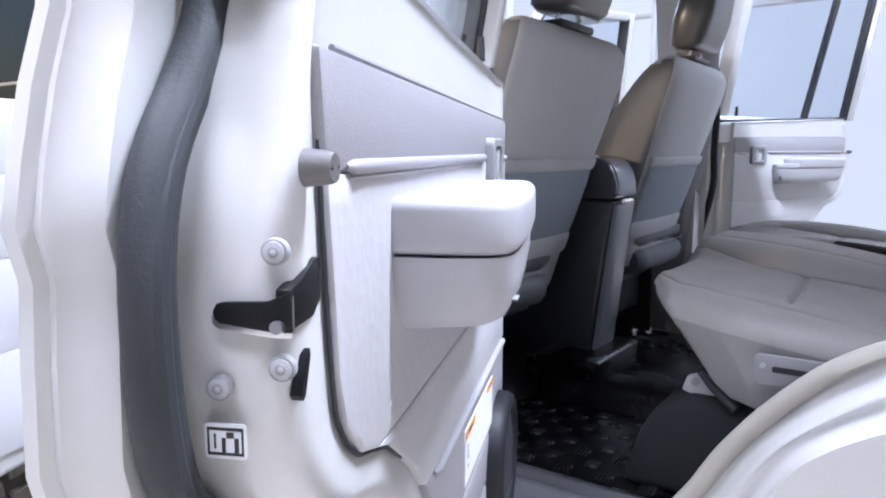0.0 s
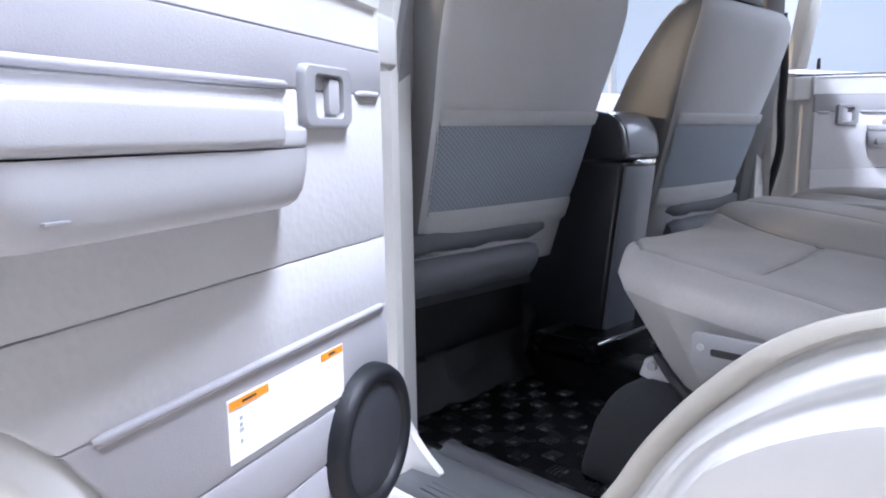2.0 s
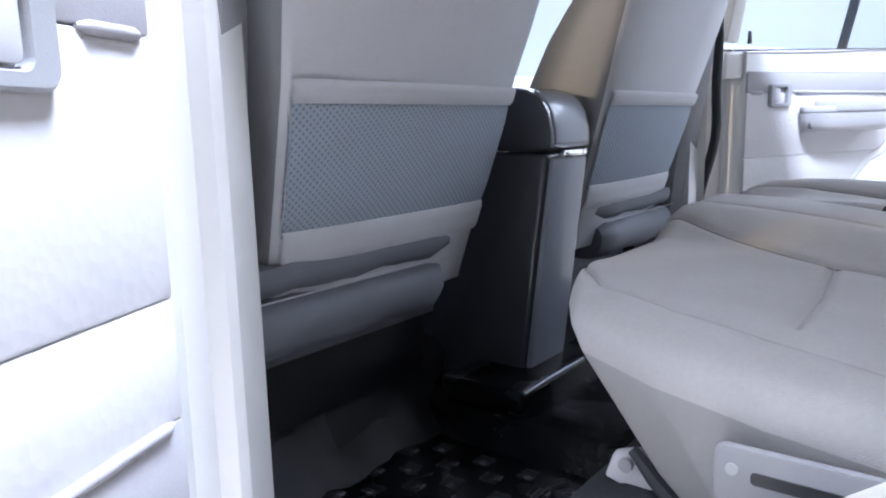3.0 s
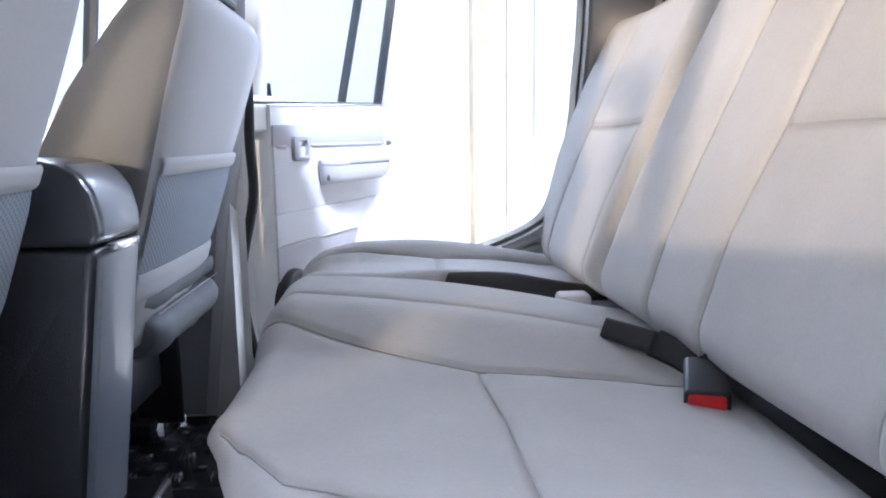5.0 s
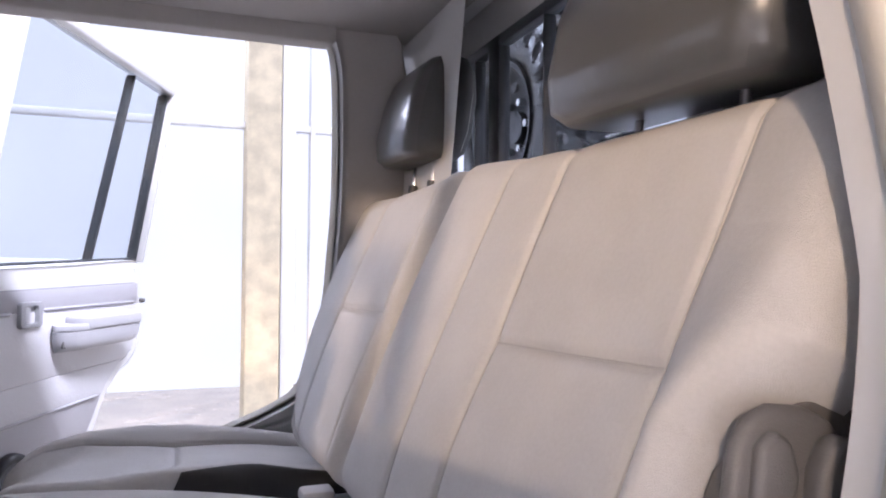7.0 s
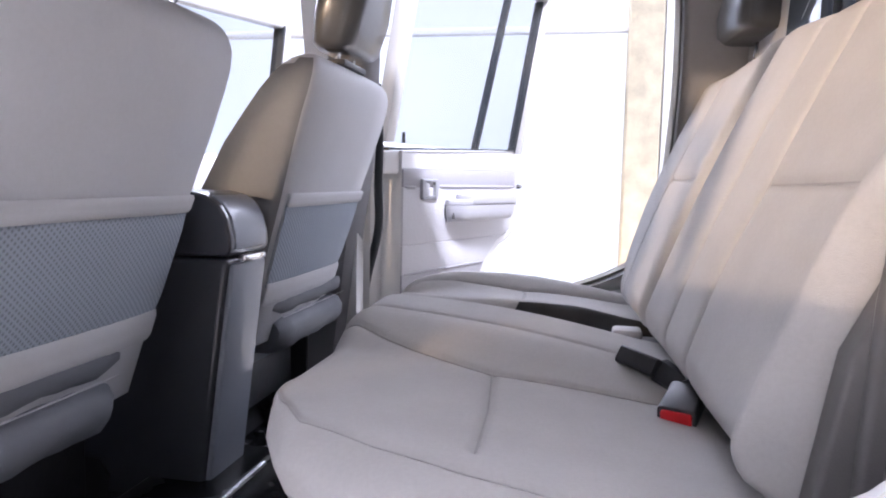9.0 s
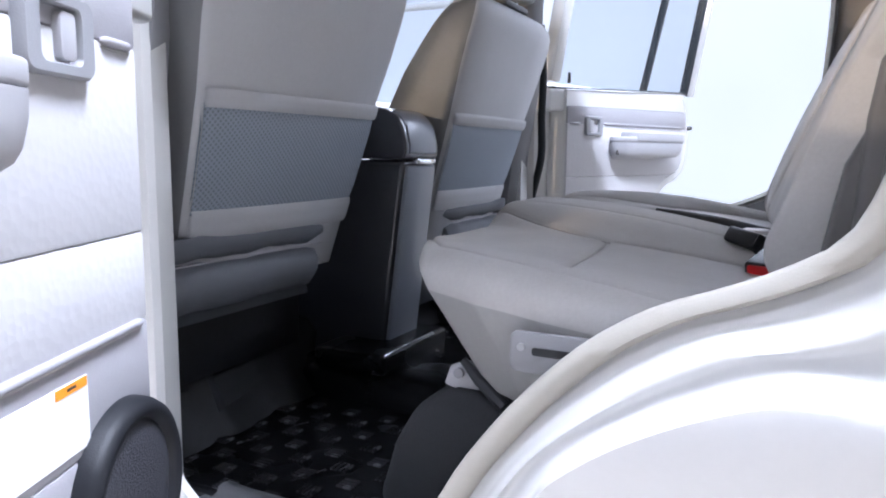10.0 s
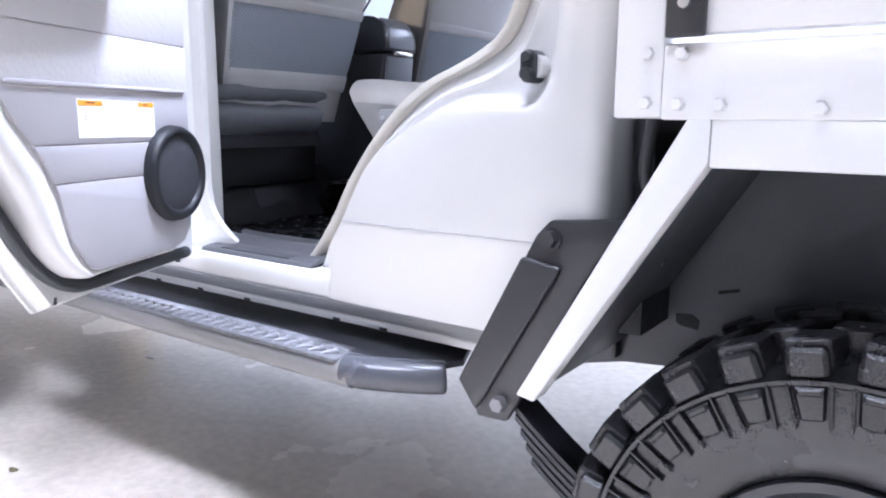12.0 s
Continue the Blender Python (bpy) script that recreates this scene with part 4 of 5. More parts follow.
near_c = bench_cushion(-0.70, 0.180, [[(-0.12, 0.09), (-0.19, 0.25), (-0.238, 0.385), (-0.215, 0.62), (-0.21, 0.73)], [(-0.238, 0.385), (-0.40, 0.40), (-0.555, 0.405)], [(0.01, 0.09), (-0.02, 0.3), (-0.03, 0.6), (-0.03, 0.73)], [(-0.65, 0.12), (-0.612, 0.16), (-0.605, 0.24), (-0.612, 0.34), (-0.625, 0.50), (-0.64, 0.72)]],
    lambda u, t: 0.046 * step01((u + 0.245) / 0.17) * (1 - 0.65 * t) + 0.006 * np.exp(-((u + 0.62) / 0.07) ** 2) * (1 - t), "grey fabric double rear seat with raised centre, upright back")
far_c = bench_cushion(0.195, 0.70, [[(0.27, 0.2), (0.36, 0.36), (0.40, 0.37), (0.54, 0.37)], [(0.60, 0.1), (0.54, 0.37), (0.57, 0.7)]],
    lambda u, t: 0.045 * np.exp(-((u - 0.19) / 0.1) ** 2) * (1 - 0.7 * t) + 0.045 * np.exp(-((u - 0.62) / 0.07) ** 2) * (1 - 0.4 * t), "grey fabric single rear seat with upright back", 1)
# box added to darken the gap below the seat back and hide the outside
part("seat_well", box(0.735, -0.66, 0.98, 1.0, 0.74, 1.13, 0.01), VOID, near_c, "near-black box added to fill the gap behind the cushion")
pv = part("pivot_rail", prism([(0.505, 1.085), (0.53, 1.125), (0.60, 1.165), (0.66, 1.192), (0.74, 1.215), (0.74, 1.14), (0.60, 1.09)], xz, -0.725, -0.690, 0.004), BLACK, near_c, "black seat pivot rail")
part("rail_strip", prism([(0.625, 1.168), (0.66, 1.189), (0.705, 1.203), (0.705, 1.187), (0.66, 1.172), (0.63, 1.157)], xz, -0.731, -0.724, 0.001), STEEL, pv, "bright worn steel strip")
fb = part("front_bracket", prism([(0.225, 1.000), (0.235, 1.030), (0.262, 1.040), (0.285, 1.030), (0.292, 1.000), (0.262, 0.990)], xz, -0.575, -0.560, 0.004), PLASTIC, near_c, "bright steel seat latch bracket")
part("bracket_pin", tube([(0.252, -0.575, 1.022), (0.252, -0.582, 1.022)], 0.008, 12), PLASTIC_MID, fb)
part("latch_lever", tube([(0.262, -0.585, 1.045), (0.29, -0.59, 1.02), (0.335, -0.60, 0.99)], [0.006, 0.009, 0.011], 8), BLACK, fb, "black latch lever")
# recliner pocket trim on the side of the cushion
pl = lambda u, v, w: Vector((u, -0.700 + w, v))
handle = part("side_slot_trim", prism([(0.447 + a, 1.105 + b) for a, b in rounded(0.135, 0.052, 0.010, 4)], pl, -0.006, 0.004, 0.003), PLASTIC_MID, near_c, "grey plastic slotted side trim")
part("slot", prism([(0.452 + a, 1.108 + b) for a, b in rounded(0.085, 0.010, 0.003, 2)], pl, -0.0075, -0.005), BLACK, handle)
part("screw", tube([(0.395, -0.702, 1.112), (0.395, -0.7085, 1.112)], 0.005, 10), PLASTIC, handle)


def bench_back(s, y0, y1, seams, top_arch, tuck=0.0):
    sl = 0.405
    nx, nz = -1 / math.hypot(1, sl), sl / math.hypot(1, sl)
    def to3(u, v, w):
        z = 1.12 + v + top_arch(u) * (v / 0.64)
        u = u + tuck * max(0.0, min(1.0, (-0.545 - u) / 0.13)) * max(0.0, min(1.0, (0.40 - v) / 0.08))
        # the outer lower corner is rounded off
        k = max(0.0, (u - 0.20) / 0.50) if y0 > 0 else 0.0
        u -= float(np.interp(z, [1.15, 1.25, 1.30, 1.42, 1.6], [0.22, 0.14, 0.09, 0.035, 0.0])) * k ** 4
        return Vector((0.637 + sl * (z - 1.12) - 0.061 * (u + 0.37) + nx * w, u, z + nz * w))
    def height(u, v):
        t = v / 0.64
        return 0.018 * np.sin(math.pi * np.clip(t * 0.95 + 0.08, 0, 1)) + (0.028 * np.exp(-((u + 0.62) / 0.055) ** 2) * np.clip((0.52 - v) / 0.14, 0.25, 1) if y0 < 0 else 0.012 * np.exp(-((u - y0) / 0.08) ** 2)) + 0.006 * np.exp(-((u - y1) / 0.08) ** 2)
    c = part("backrest", padded((y0, y1), (0.072, 0.64), to3, height, 0.075, 150, 130, 0.045, seams, puff=0.005, groove=0.006, seam_w=0.0055), FABRIC, s, "grey woven seat back", angle=60)
    seam_cords(c, (y0, y1), (0.072, 0.64), to3, height, 0.045, seams)
    return s


near_b = bench_back(near_c, -0.675, 0.166, [[(-0.215, 0.07), (-0.200, 0.22), (-0.218, 0.355), (-0.200, 0.64)], [(-0.54, 0.07), (-0.53, 0.22), (-0.543, 0.36), (-0.537, 0.64)], [(-0.543, 0.361), (-0.218, 0.355)], [(-0.05, 0.07), (-0.035, 0.2), (-0.042, 0.40), (-0.035, 0.64)]], lambda u: 0.008 + 0.016 * math.exp(-((u - 0.14) / 0.2) ** 2), 0.065)
far_b = bench_back(far_c, 0.180, 0.75, [[(0.245, 0.07), (0.25, 0.2), (0.228, 0.37), (0.262, 0.64)], [(0.228, 0.360), (0.545, 0.366)], [(0.55, 0.07), (0.55, 0.2), (0.545, 0.366), (0.56, 0.64)]], lambda u: 0.006 + 0.014 * math.exp(-((u - 0.2) / 0.2) ** 2))
# side hinge cover of the near backrest
side = lambda u, v, w: Vector((u, w, v))
hc = [(0.735, 1.10), (0.82, 1.10), (0.872, 1.30), (0.876, 1.385), (0.870, 1.440), (0.852, 1.464), (0.825, 1.475), (0.795, 1.478), (0.772, 1.470), (0.758, 1.448), (0.750, 1.39)]
part("side_shell", prism([(0.700, 1.14), (0.86, 1.14), (0.90, 1.42), (0.905, 1.49), (0.88, 1.500), (0.828, 1.475), (0.772, 1.42), (0.734, 1.34)], side, -0.648, -0.612, 0.006, 3), HINGE, near_b, "dark grey plastic side shell of the seat back")
cover = part("hinge_cover", prism(hc, side, -0.658, -0.640, 0.009, 4), HINGE, near_b, "dark grey plastic seat hinge cover")
part("cover_lobe", prism([(0.766, 1.392), (0.802, 1.392), (0.812, 1.425), (0.804, 1.452), (0.788, 1.462), (0.772, 1.450)], side, -0.668, -0.652, 0.010, 4), HINGE, cover)
part("cover_lobe", prism([(0.818, 1.392), (0.870, 1.392), (0.868, 1.435), (0.852, 1.455), (0.834, 1.452), (0.822, 1.43)], side, -0.678, -0.652, 0.009, 4), HINGE, cover)
part("cover_slot", prism([(0.776, 1.379), (0.814, 1.381), (0.814, 1.3875), (0.776, 1.385)], side, -0.6605, -0.652), VOID, cover)
part("cover_lobe", prism([(0.755, 1.11), (0.81, 1.11), (0.855, 1.30), (0.862, 1.374), (0.776, 1.374), (0.768, 1.36)], side, -0.670, -0.652, 0.010, 4), HINGE, cover)


def headrest(at, w, label):
    h = thing("headrest", label, "headrest", at)
    rows = []
    for z, k, d in ((0.0, 0.86, 0.060), (0.015, 0.96, 0.078), (0.06, 1.0, 0.088), (0.14, 1.0, 0.085), (0.20, 0.97, 0.070), (0.228, 0.88, 0.048), (0.237, 0.7, 0.024)):
        rows.append([Vector((b * 2 * d * (1 if b < 0 else 0.9) / 0.15 + 0.18 * (z - 0.1), a * k, z)) for a, b in rounded(w, 0.15, 0.05, 5)])
    bm = loft(rows)
    bmesh.ops.recalc_face_normals(bm, faces=bm.faces)
    for f in bm.faces:
        if f.normal.x > -0.45 and f.normal.z < 0.8:
            f.material_index = 1
    part("pad", bm, [REST_FRONT, REST_BACK], h, "dark grey vinyl head pad", angle=60)
    part("pad_seam", tube([rows[k][n] + Vector((-0.004, 0, 0)) for k in range(1, 6) for n in (9,)], 0.0022, 6), SEAM, h)
    for y in (-w * 0.22, w * 0.22):
        part("post", tube([(0, y, 0.02), (-0.012, y, -0.08)], 0.006, 10), STEEL, h, "bright steel post")
        part("guide", tube([(-0.009, y, -0.045), (-0.012, y, -0.07)], 0.012, 12), BLACK, h)
    return h


headrest(pose(0.915, 0.525, 1.825, 0, 0, 3.5), 0.27, "raised dark grey vinyl headrest on the rear seat")
headrest(pose(0.925, -0.40, 1.768, 0, 0, 3.5), 0.39, "raised dark grey vinyl headrest on the rear seat")


def buckle(at, label, red=True):
    b = thing("seat_belt_buckle", label, "seat belt buckle", at)
    bm = prism(rounded(0.030, 0.052, 0.006, 3), lambda u, v, w: Vector((w, v, u)), -0.075, 0.0, 0.005, 3)
    part("housing", bm, BLACK, b, "black plastic buckle housing")
    if red:
        part("release_button", prism(rounded(0.020, 0.042, 0.004, 3), lambda u, v, w: Vector((w, v, u)), -0.006, 0.003, 0.002), RED, b, "red release button")
    part("stalk", tube([(-0.07, 0, 0), (-0.11, 0.004, -0.006), (-0.15, 0.01, -0.02)], [0.014, 0.012, 0.011], 8, squash=1.6), BLACK, b)
    return b


def along(tip, back, roll=0.0):
    x = (Vector(tip) - Vector(back)).normalized()
    y = Vector((0, 0, 1)).cross(x).normalized()
    z = x.cross(y)
    m = Matrix((x, y, z)).transposed().to_4x4()
    return Matrix.Translation(Vector(tip)) @ m @ Matrix.Rotation(roll, 4, "X")


buckle(along((0.645, -0.297, 1.166), (0.672, -0.225, 1.186)), "black seat belt buckle with red button on the cushion")
buckle(along((0.590, -0.085, 1.196), (0.655, -0.150, 1.186), 0.5), "black seat belt buckle tucked into the seat", False)
bt = thing("seat_belt_tongue", "grey belt buckle lying in the seat gap", "seat belt buckle")
part("housing", box(0.58, 0.20, 1.16, 0.64, 0.25, 1.185, 0.008), PLASTIC, bt)
part("strap", box(0.63, 0.205, 1.155, 0.72, 0.245, 1.165, 0.003), PLASTIC_MID, bt)

# ---- front seats ----
def front_seat(dx, cy, label, dirn):
    s = thing("front_seat", label, "car seat", pose(dx, cy, 0))
    sl = 0.31
    X = lambda z: -0.153 + sl * (z - 1.444)
    half = lambda z: float(np.interp(z, [1.05, 1.23, 1.44, 1.58, 1.64, 1.68, 1.705, 1.722, 1.732, 1.738], [0.235, 0.245, 0.265, 0.288, 0.290, 0.287, 0.280, 0.268, 0.252, 0.225]))
    rows = []
    zs = [1.10, 1.14, 1.2, 1.3, 1.44, 1.55, 1.62, 1.66, 1.69, 1.71, 1.724, 1.733, 1.738]
    for z in zs:
        h = half(z)
        k = math.sqrt(max(0.02, 1 - (max(0.0, z - 1.66) / 0.0795) ** 2))
        prof = [(-h, 0.0, -0.03), (-h * 0.985, 0, -0.01), (-h * 0.94, 0, 0.0), (-h * 0.5, 0, 0.008), (0, 0, 0.01), (h * 0.5, 0, 0.008), (h * 0.94, 0, 0.0), (h * 0.985, 0, -0.01), (h, 0, -0.03),
                (h * 1.02, 0, -0.09), (h * 0.98, 0, -0.15), (h * 0.8, 0, -0.165), (h * 0.55, 0, -0.125), (0, 0, -0.115), (-h * 0.55, 0, -0.125), (-h * 0.8, 0, -0.165), (-h * 0.98, 0, -0.15), (-h * 1.02, 0, -0.09)]
        q = float(np.interp(z, [1.1, 1.3, 1.5, 1.65, 1.75], [1.5, 1.5, 1.25, 0.8, 0.55]))
        rows.append([Vector((X(z) - 0.055 + ((d * q if d < -0.05 else d) + 0.055) * k, y, z)) for y, _, d in prof])
    bm = loft(rows)
    bmesh.ops.recalc_face_normals(bm, faces=bm.faces)
    # faces turned from the back take the painted shade tone
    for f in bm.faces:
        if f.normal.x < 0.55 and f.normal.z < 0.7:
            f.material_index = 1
    part("backrest", bm, [FABRIC_BACK, SIDE_SHADE], s, "grey vinyl-backed seat back", angle=50)
    # pocket: net between two cloth bands
    def strip(z0, z1, out, nz=6):
        rows = []
        for k in range(nz):
            z = z0 + (z1 - z0) * k / (nz - 1)
            h = half(z)
            rows.append([Vector((X(z) + 0.012 + out - 0.010 * abs(t) ** 4 - (0.004 if k in (0, nz - 1) else 0), t * h * 0.955, z)) for t in np.linspace(-1, 1, 15)])
        for r in list(rows[::-1]):
            rows.append([v - Vector((0.006, 0, 0)) for v in r])
        return loft(rows, closed=False, caps=False)
    part("pocket_net", strip(1.24, 1.425, 0.003), MESH, s, "dark grey net map pocket", angle=60)
    part("pocket_band", strip(1.417, 1.447, 0.007), FABRIC_BACK, s, "pale stitched pocket hem")
    part("pocket_band", strip(1.195, 1.248, 0.006), FABRIC_BACK, s, "pale stitched pocket hem")
    # cover folds and cushion under the backrest
    f0, f1 = sorted((dirn * 0.292, -dirn * 0.135))
    wave = lambda y, k: 0.002 * math.sin(y * 27 + k) + 0.0015 * math.sin(y * 61 + 2 * k)
    for prof, f2, nm in ((((-0.30, 1.158), (-0.232, 1.160), (-0.217, 1.172), (-0.213, 1.188), (-0.216, 1.203), (-0.30, 1.206)), 0.03, "cover_fold"), (((-0.34, 1.060), (-0.262, 1.062), (-0.228, 1.074), (-0.210, 1.098), (-0.207, 1.124), (-0.219, 1.146), (-0.245, 1.154), (-0.34, 1.155)), 0.0, "cushion_roll")):
        rows = []
        for k in range(15):
            y = f0 + (f1 - f0) * k / 14 + (f2 * -dirn if (k == 14) == (dirn < 0) and k in (0, 14) else 0)
            e = 1.0 if 0 < k < 14 else 0.82
            cx, cz = -0.30, sum(p[1] for p in prof) / len(prof)
            rows.append([Vector((cx + (x - cx) * e, y, cz + (z - cz) * e + wave(y, k * 0.2))) for x, z in prof])
        part(nm, loft(rows), FOLD, s, "blue-grey cloth fold under the seat back" if nm == "cover_fold" else "rounded blue-grey rear end of the cushion", angle=60)
    part("fold_wire", tube([(-0.214, f0 + (f1 - f0) * k / 8, 1.157) for k in range(9)], 0.0013, 6), PLASTIC, s, "thin bright wire along the fold")
    part("cushion", padded((-0.235, 0.235), (-0.80, -0.33), lambda u, v, w: Vector((v, u, 1.14 + w)), lambda u, v: 0.02 * np.cos(u * 5) - 0.04 * (v + 0.74), 0.12, 24, 24, 0.05), FOLD, s, angle=60)
    part("seat_frame", box(-0.78, -0.22, 0.90, -0.34, 0.22, 1.03, 0.01), UNDER, s)
    for y in (-0.2, 0.2):
        part("seat_rail", box(-0.74, y - 0.025, 0.79, -0.36, y + 0.025, 0.82, 0.004), UNDER, s)
        part("seat_leg", box(-0.46, y - 0.015, 0.82, -0.40, y + 0.015, 0.97, 0.004), UNDER, s)
    part("rail_cover", prism([(-0.80, 0.78), (-0.40, 0.78), (-0.42, 0.83), (-0.50, 0.88), (-0.60, 0.93), (-0.80, 0.93)], xz, -0.27, 0.20, 0.012), CARPET, s, "dark grey floor cover under the seat")
    # added panel that blocks the daylight showing under the seat
    part("side_valance", box(-0.78, dirn * 0.235 - 0.008, 0.80, -0.30, dirn * 0.235 + 0.008, 1.12, 0.004), UNDER, s, "black panel added to hide the bright gap under the seat")
    # headrest
    rows = []
    for z, k, d in ((1.768, 0.85, 0.035), (1.783, 0.96, 0.05), (1.86, 1.0, 0.06), (1.94, 1.0, 0.055), (1.99, 0.95, 0.045), (2.01, 0.8, 0.025)):
        rows.append([Vector((X(1.77) - 0.055 + 0.2 * (z - 1.80) + b * d * 2 / 0.12, a * k, z)) for a, b in rounded(0.27, 0.12, 0.045, 5)])
    part("headrest", loft(rows), REST_FRONT, s, "dark grey headrest on two bright posts", angle=60)
    part("headrest_guide", box(X(1.77) - 0.10, -0.085, 1.735, X(1.77) - 0.035, 0.085, 1.752, 0.006), BLACK, s, "black headrest guide plate")
    for y in (-0.055, 0.055):
        part("headrest_post", tube([(X(1.77) - 0.05, y, 1.86), (X(1.77) - 0.065, y, 1.74)], 0.006, 10), CHROME, s)
    return s


front_seat(0.0, -0.408, "grey front passenger seat with net map pocket", -1)
front_seat(0.055, 0.39, "grey driver seat with net map pocket", 1)

# ---- centre console ----
con = thing("centre_console", "tall black vinyl centre console box", "console")
prof = [(-0.47, 0.80), (-0.20, 0.80), (-0.178, 0.90), (-0.128, 1.30), (-0.124, 1.328), (-0.45, 1.328)]
part("box", prism(prof, xz, -0.078, 0.080, 0.012, 3), LEATHER, con, "black vinyl box")
# overlays on the rear faces carry the painted reflection
part("rear_panel", prism([(-0.200, 0.805), (-0.189, 0.805), (-0.168, 0.90), (-0.1195, 1.30), (-0.1185, 1.318), (-0.128, 1.318)], xz, -0.068, 0.070, 0.0045, 3), SHEEN, con, "blue-grey overlay painting the reflection on the box back")
lid = [(-0.45, 1.332), (-0.124, 1.332), (-0.117, 1.345), (-0.118, 1.37), (-0.126, 1.405), (-0.142, 1.430), (-0.168, 1.446), (-0.20, 1.452), (-0.45, 1.452)]
part("lid", prism(lid, xz, -0.082, 0.084, 0.016, 4), LEATHER, con, "padded black lid")
part("lid_rear_pad", prism([(-0.135, 1.340), (-0.1145, 1.345), (-0.1145, 1.372), (-0.1225, 1.406), (-0.139, 1.431), (-0.160, 1.446), (-0.165, 1.436)], xz, -0.066, 0.068, 0.004, 3), SHEEN, con, "blue-grey overlay painting the reflection on the lid edge")
part("console_base", box(-0.30, -0.195, 0.850, -0.112, 0.13, 0.900, 0.012, 3), MAT_RUBBER, con, "black foot of the console")
part("base_strip", tube([(-0.110, -0.19, 0.897), (-0.106, -0.10, 0.900), (-0.104, 0.03, 0.902)], [0.004, 0.006, 0.006], 8), CHROME, con, "bright metal strip along the foot")
part("lid_catch", box(-0.122, -0.045, 1.321, -0.106, 0.05, 1.333, 0.003), CHROME, con, "bright lid catch")

# ---- rubber floor mat ----
fm = thing("rubber_floor_mat", "black rubber floor mat with raised checker bars", "floor mat")
part("sheet", box(-0.50, -0.69, 0.776, 0.62, 0.69, 0.790, 0.004), MAT_RUBBER, fm)
part("rim", tube([(-0.5, -0.686, 0.79), (-0.1, -0.686, 0.79), (0.3, -0.686, 0.79)], 0.008, 8), MAT_RUBBER, fm)
part("carpet_step", prism([(0.11, 0.785), (0.72, 0.785), (0.72, 1.0), (0.25, 1.0), (0.185, 0.97), (0.145, 0.90)], xz, -0.60, -0.22, 0.03, 4), CARPET, fm, "grey carpeted hump under the bench")
bar = bmesh.new()
for k in range(4):
    box(-0.015, -0.016 + k * 0.009, 0.0, 0.015, -0.0115 + k * 0.009, 0.0035, 0, bm=bar)
bar_me = mesh_of("tread_bars", bar, MAT_BAR, False)

def scrap(name, label, at, size, material, cat):
    rng = random.Random(len(name))
    s = thing(name, label, cat, at)
    bm = prism([(math.cos(a) * size * rng.uniform(0.6, 1), math.sin(a) * size * 0.55 * rng.uniform(0.6, 1)) for a in np.linspace(0, 2 * math.pi, 9)[:-1]], xy, 0.0, 0.002)
    for v in bm.verts:
        v.co.z += 0.25 * abs(v.co.x) * rng.uniform(0.3, 0.8)
    part("sheet", bm, material, s)


scrap("paper_scrap", "scrap of white paper on the concrete floor", pose(-1.53, -0.12, 0.001, 0, 0, 20), 0.03, PAPER, "paper")
scrap("dry_leaf", "brown dry leaf on the concrete floor", pose(-0.883, -1.02, 0.001, 0, 0, 10), 0.025, LEAF, "leaf")
ps = thing("plastic_sheet", "crumpled grey plastic sheet under the front seat", "plastic sheet")
rng = random.Random(5)
rows = []
for z, x in ((0.795, -0.28), (0.83, -0.33), (0.87, -0.355), (0.905, -0.37), (0.93, -0.385)):
    rows.append([Vector((x + rng.uniform(-0.012, 0.012), y, z + (0.045 * math.exp(-((y + 0.30) / 0.10) ** 2) + rng.uniform(-0.014, 0.018)) * (z - 0.79) / 0.12)) for y in np.linspace(-0.62, -0.10, 16)])
part("sheet", loft(rows + [[v - Vector((0.006, 0, 0.004)) for v in r] for r in rows[::-1]], closed=False, caps=False), SHEETING, ps, angle=25)
for x, y, l in ((-0.24, -0.52, 0.05), (-0.20, -0.40, 0.035), (-0.05, -0.60, 0.07), (0.0, -0.30, 0.04), (0.08, -0.50, 0.03)):
    part("scratch", tube([(x, y, 0.795), (x + l * 0.4, y + l * 0.9, 0.795)], 0.0018, 6), MAT_BAR, fm)

# ---- side step ----
st = thing("side_step", "dark grey side step with bright tread strip", "side step", pose(0, 0.025, 0.018))
part("top_plate", prism([(-1.35, -0.69), (0.62, -0.69), (0.67, -0.80), (0.60, -0.955), (-1.35, -0.955)], xy, 0.585, 0.60, 0.004), STEP_PLATE, st, "dark speckled step plate")
part("outer_tube", tube([(-1.4, -0.962, 0.580), (0.48, -0.962, 0.580), (0.51, -0.960, 0.580)], [0.030, 0.030, 0.030], 16), STEP, st, "round dark grey step tube")
part("tread_strip", box(-1.3, -0.987, 0.602, 0.478, -0.927, 0.612, 0.003), TREAD_BASE, st, "worn bright tread strip")
part("scuffed_edge", box(-1.3, -0.927, 0.596, 0.44, -0.880, 0.6025, 0.001), SPECKLE, st, "speckled worn band beside the tread")
ridge = bmesh.new()
tube([(-0.013, -0.979, 0.611), (-0.008, -0.966, 0.613), (0.010, -0.955, 0.615), (-0.006, -0.943, 0.613), (-0.013, -0.931, 0.611)], [0.0035, 0.006, 0.008, 0.006, 0.0035], 8, ridge)
ridge_me = mesh_of("tread_ridge", ridge, TREAD)
for k in range(48):
    ob = new("tread_ridge", ridge_me)
    ob.parent = st
    ob.matrix_basis = pose(-1.27 + k * 0.0365, 0, 0)
part("end_cap", tube(smooth_line([(0.490, -0.958, 0.586), (0.50, -0.957, 0.586), (0.535, -0.950, 0.585), (0.575, -0.932, 0.584), (0.62, -0.905, 0.582), (0.664, -0.874, 0.581), (0.672, -0.868, 0.581)], 4), [0.0345] * 21 + [0.034, 0.032, 0.028, 0.022], 18), STEP_CAP, st, "glossy black rounded end cap")
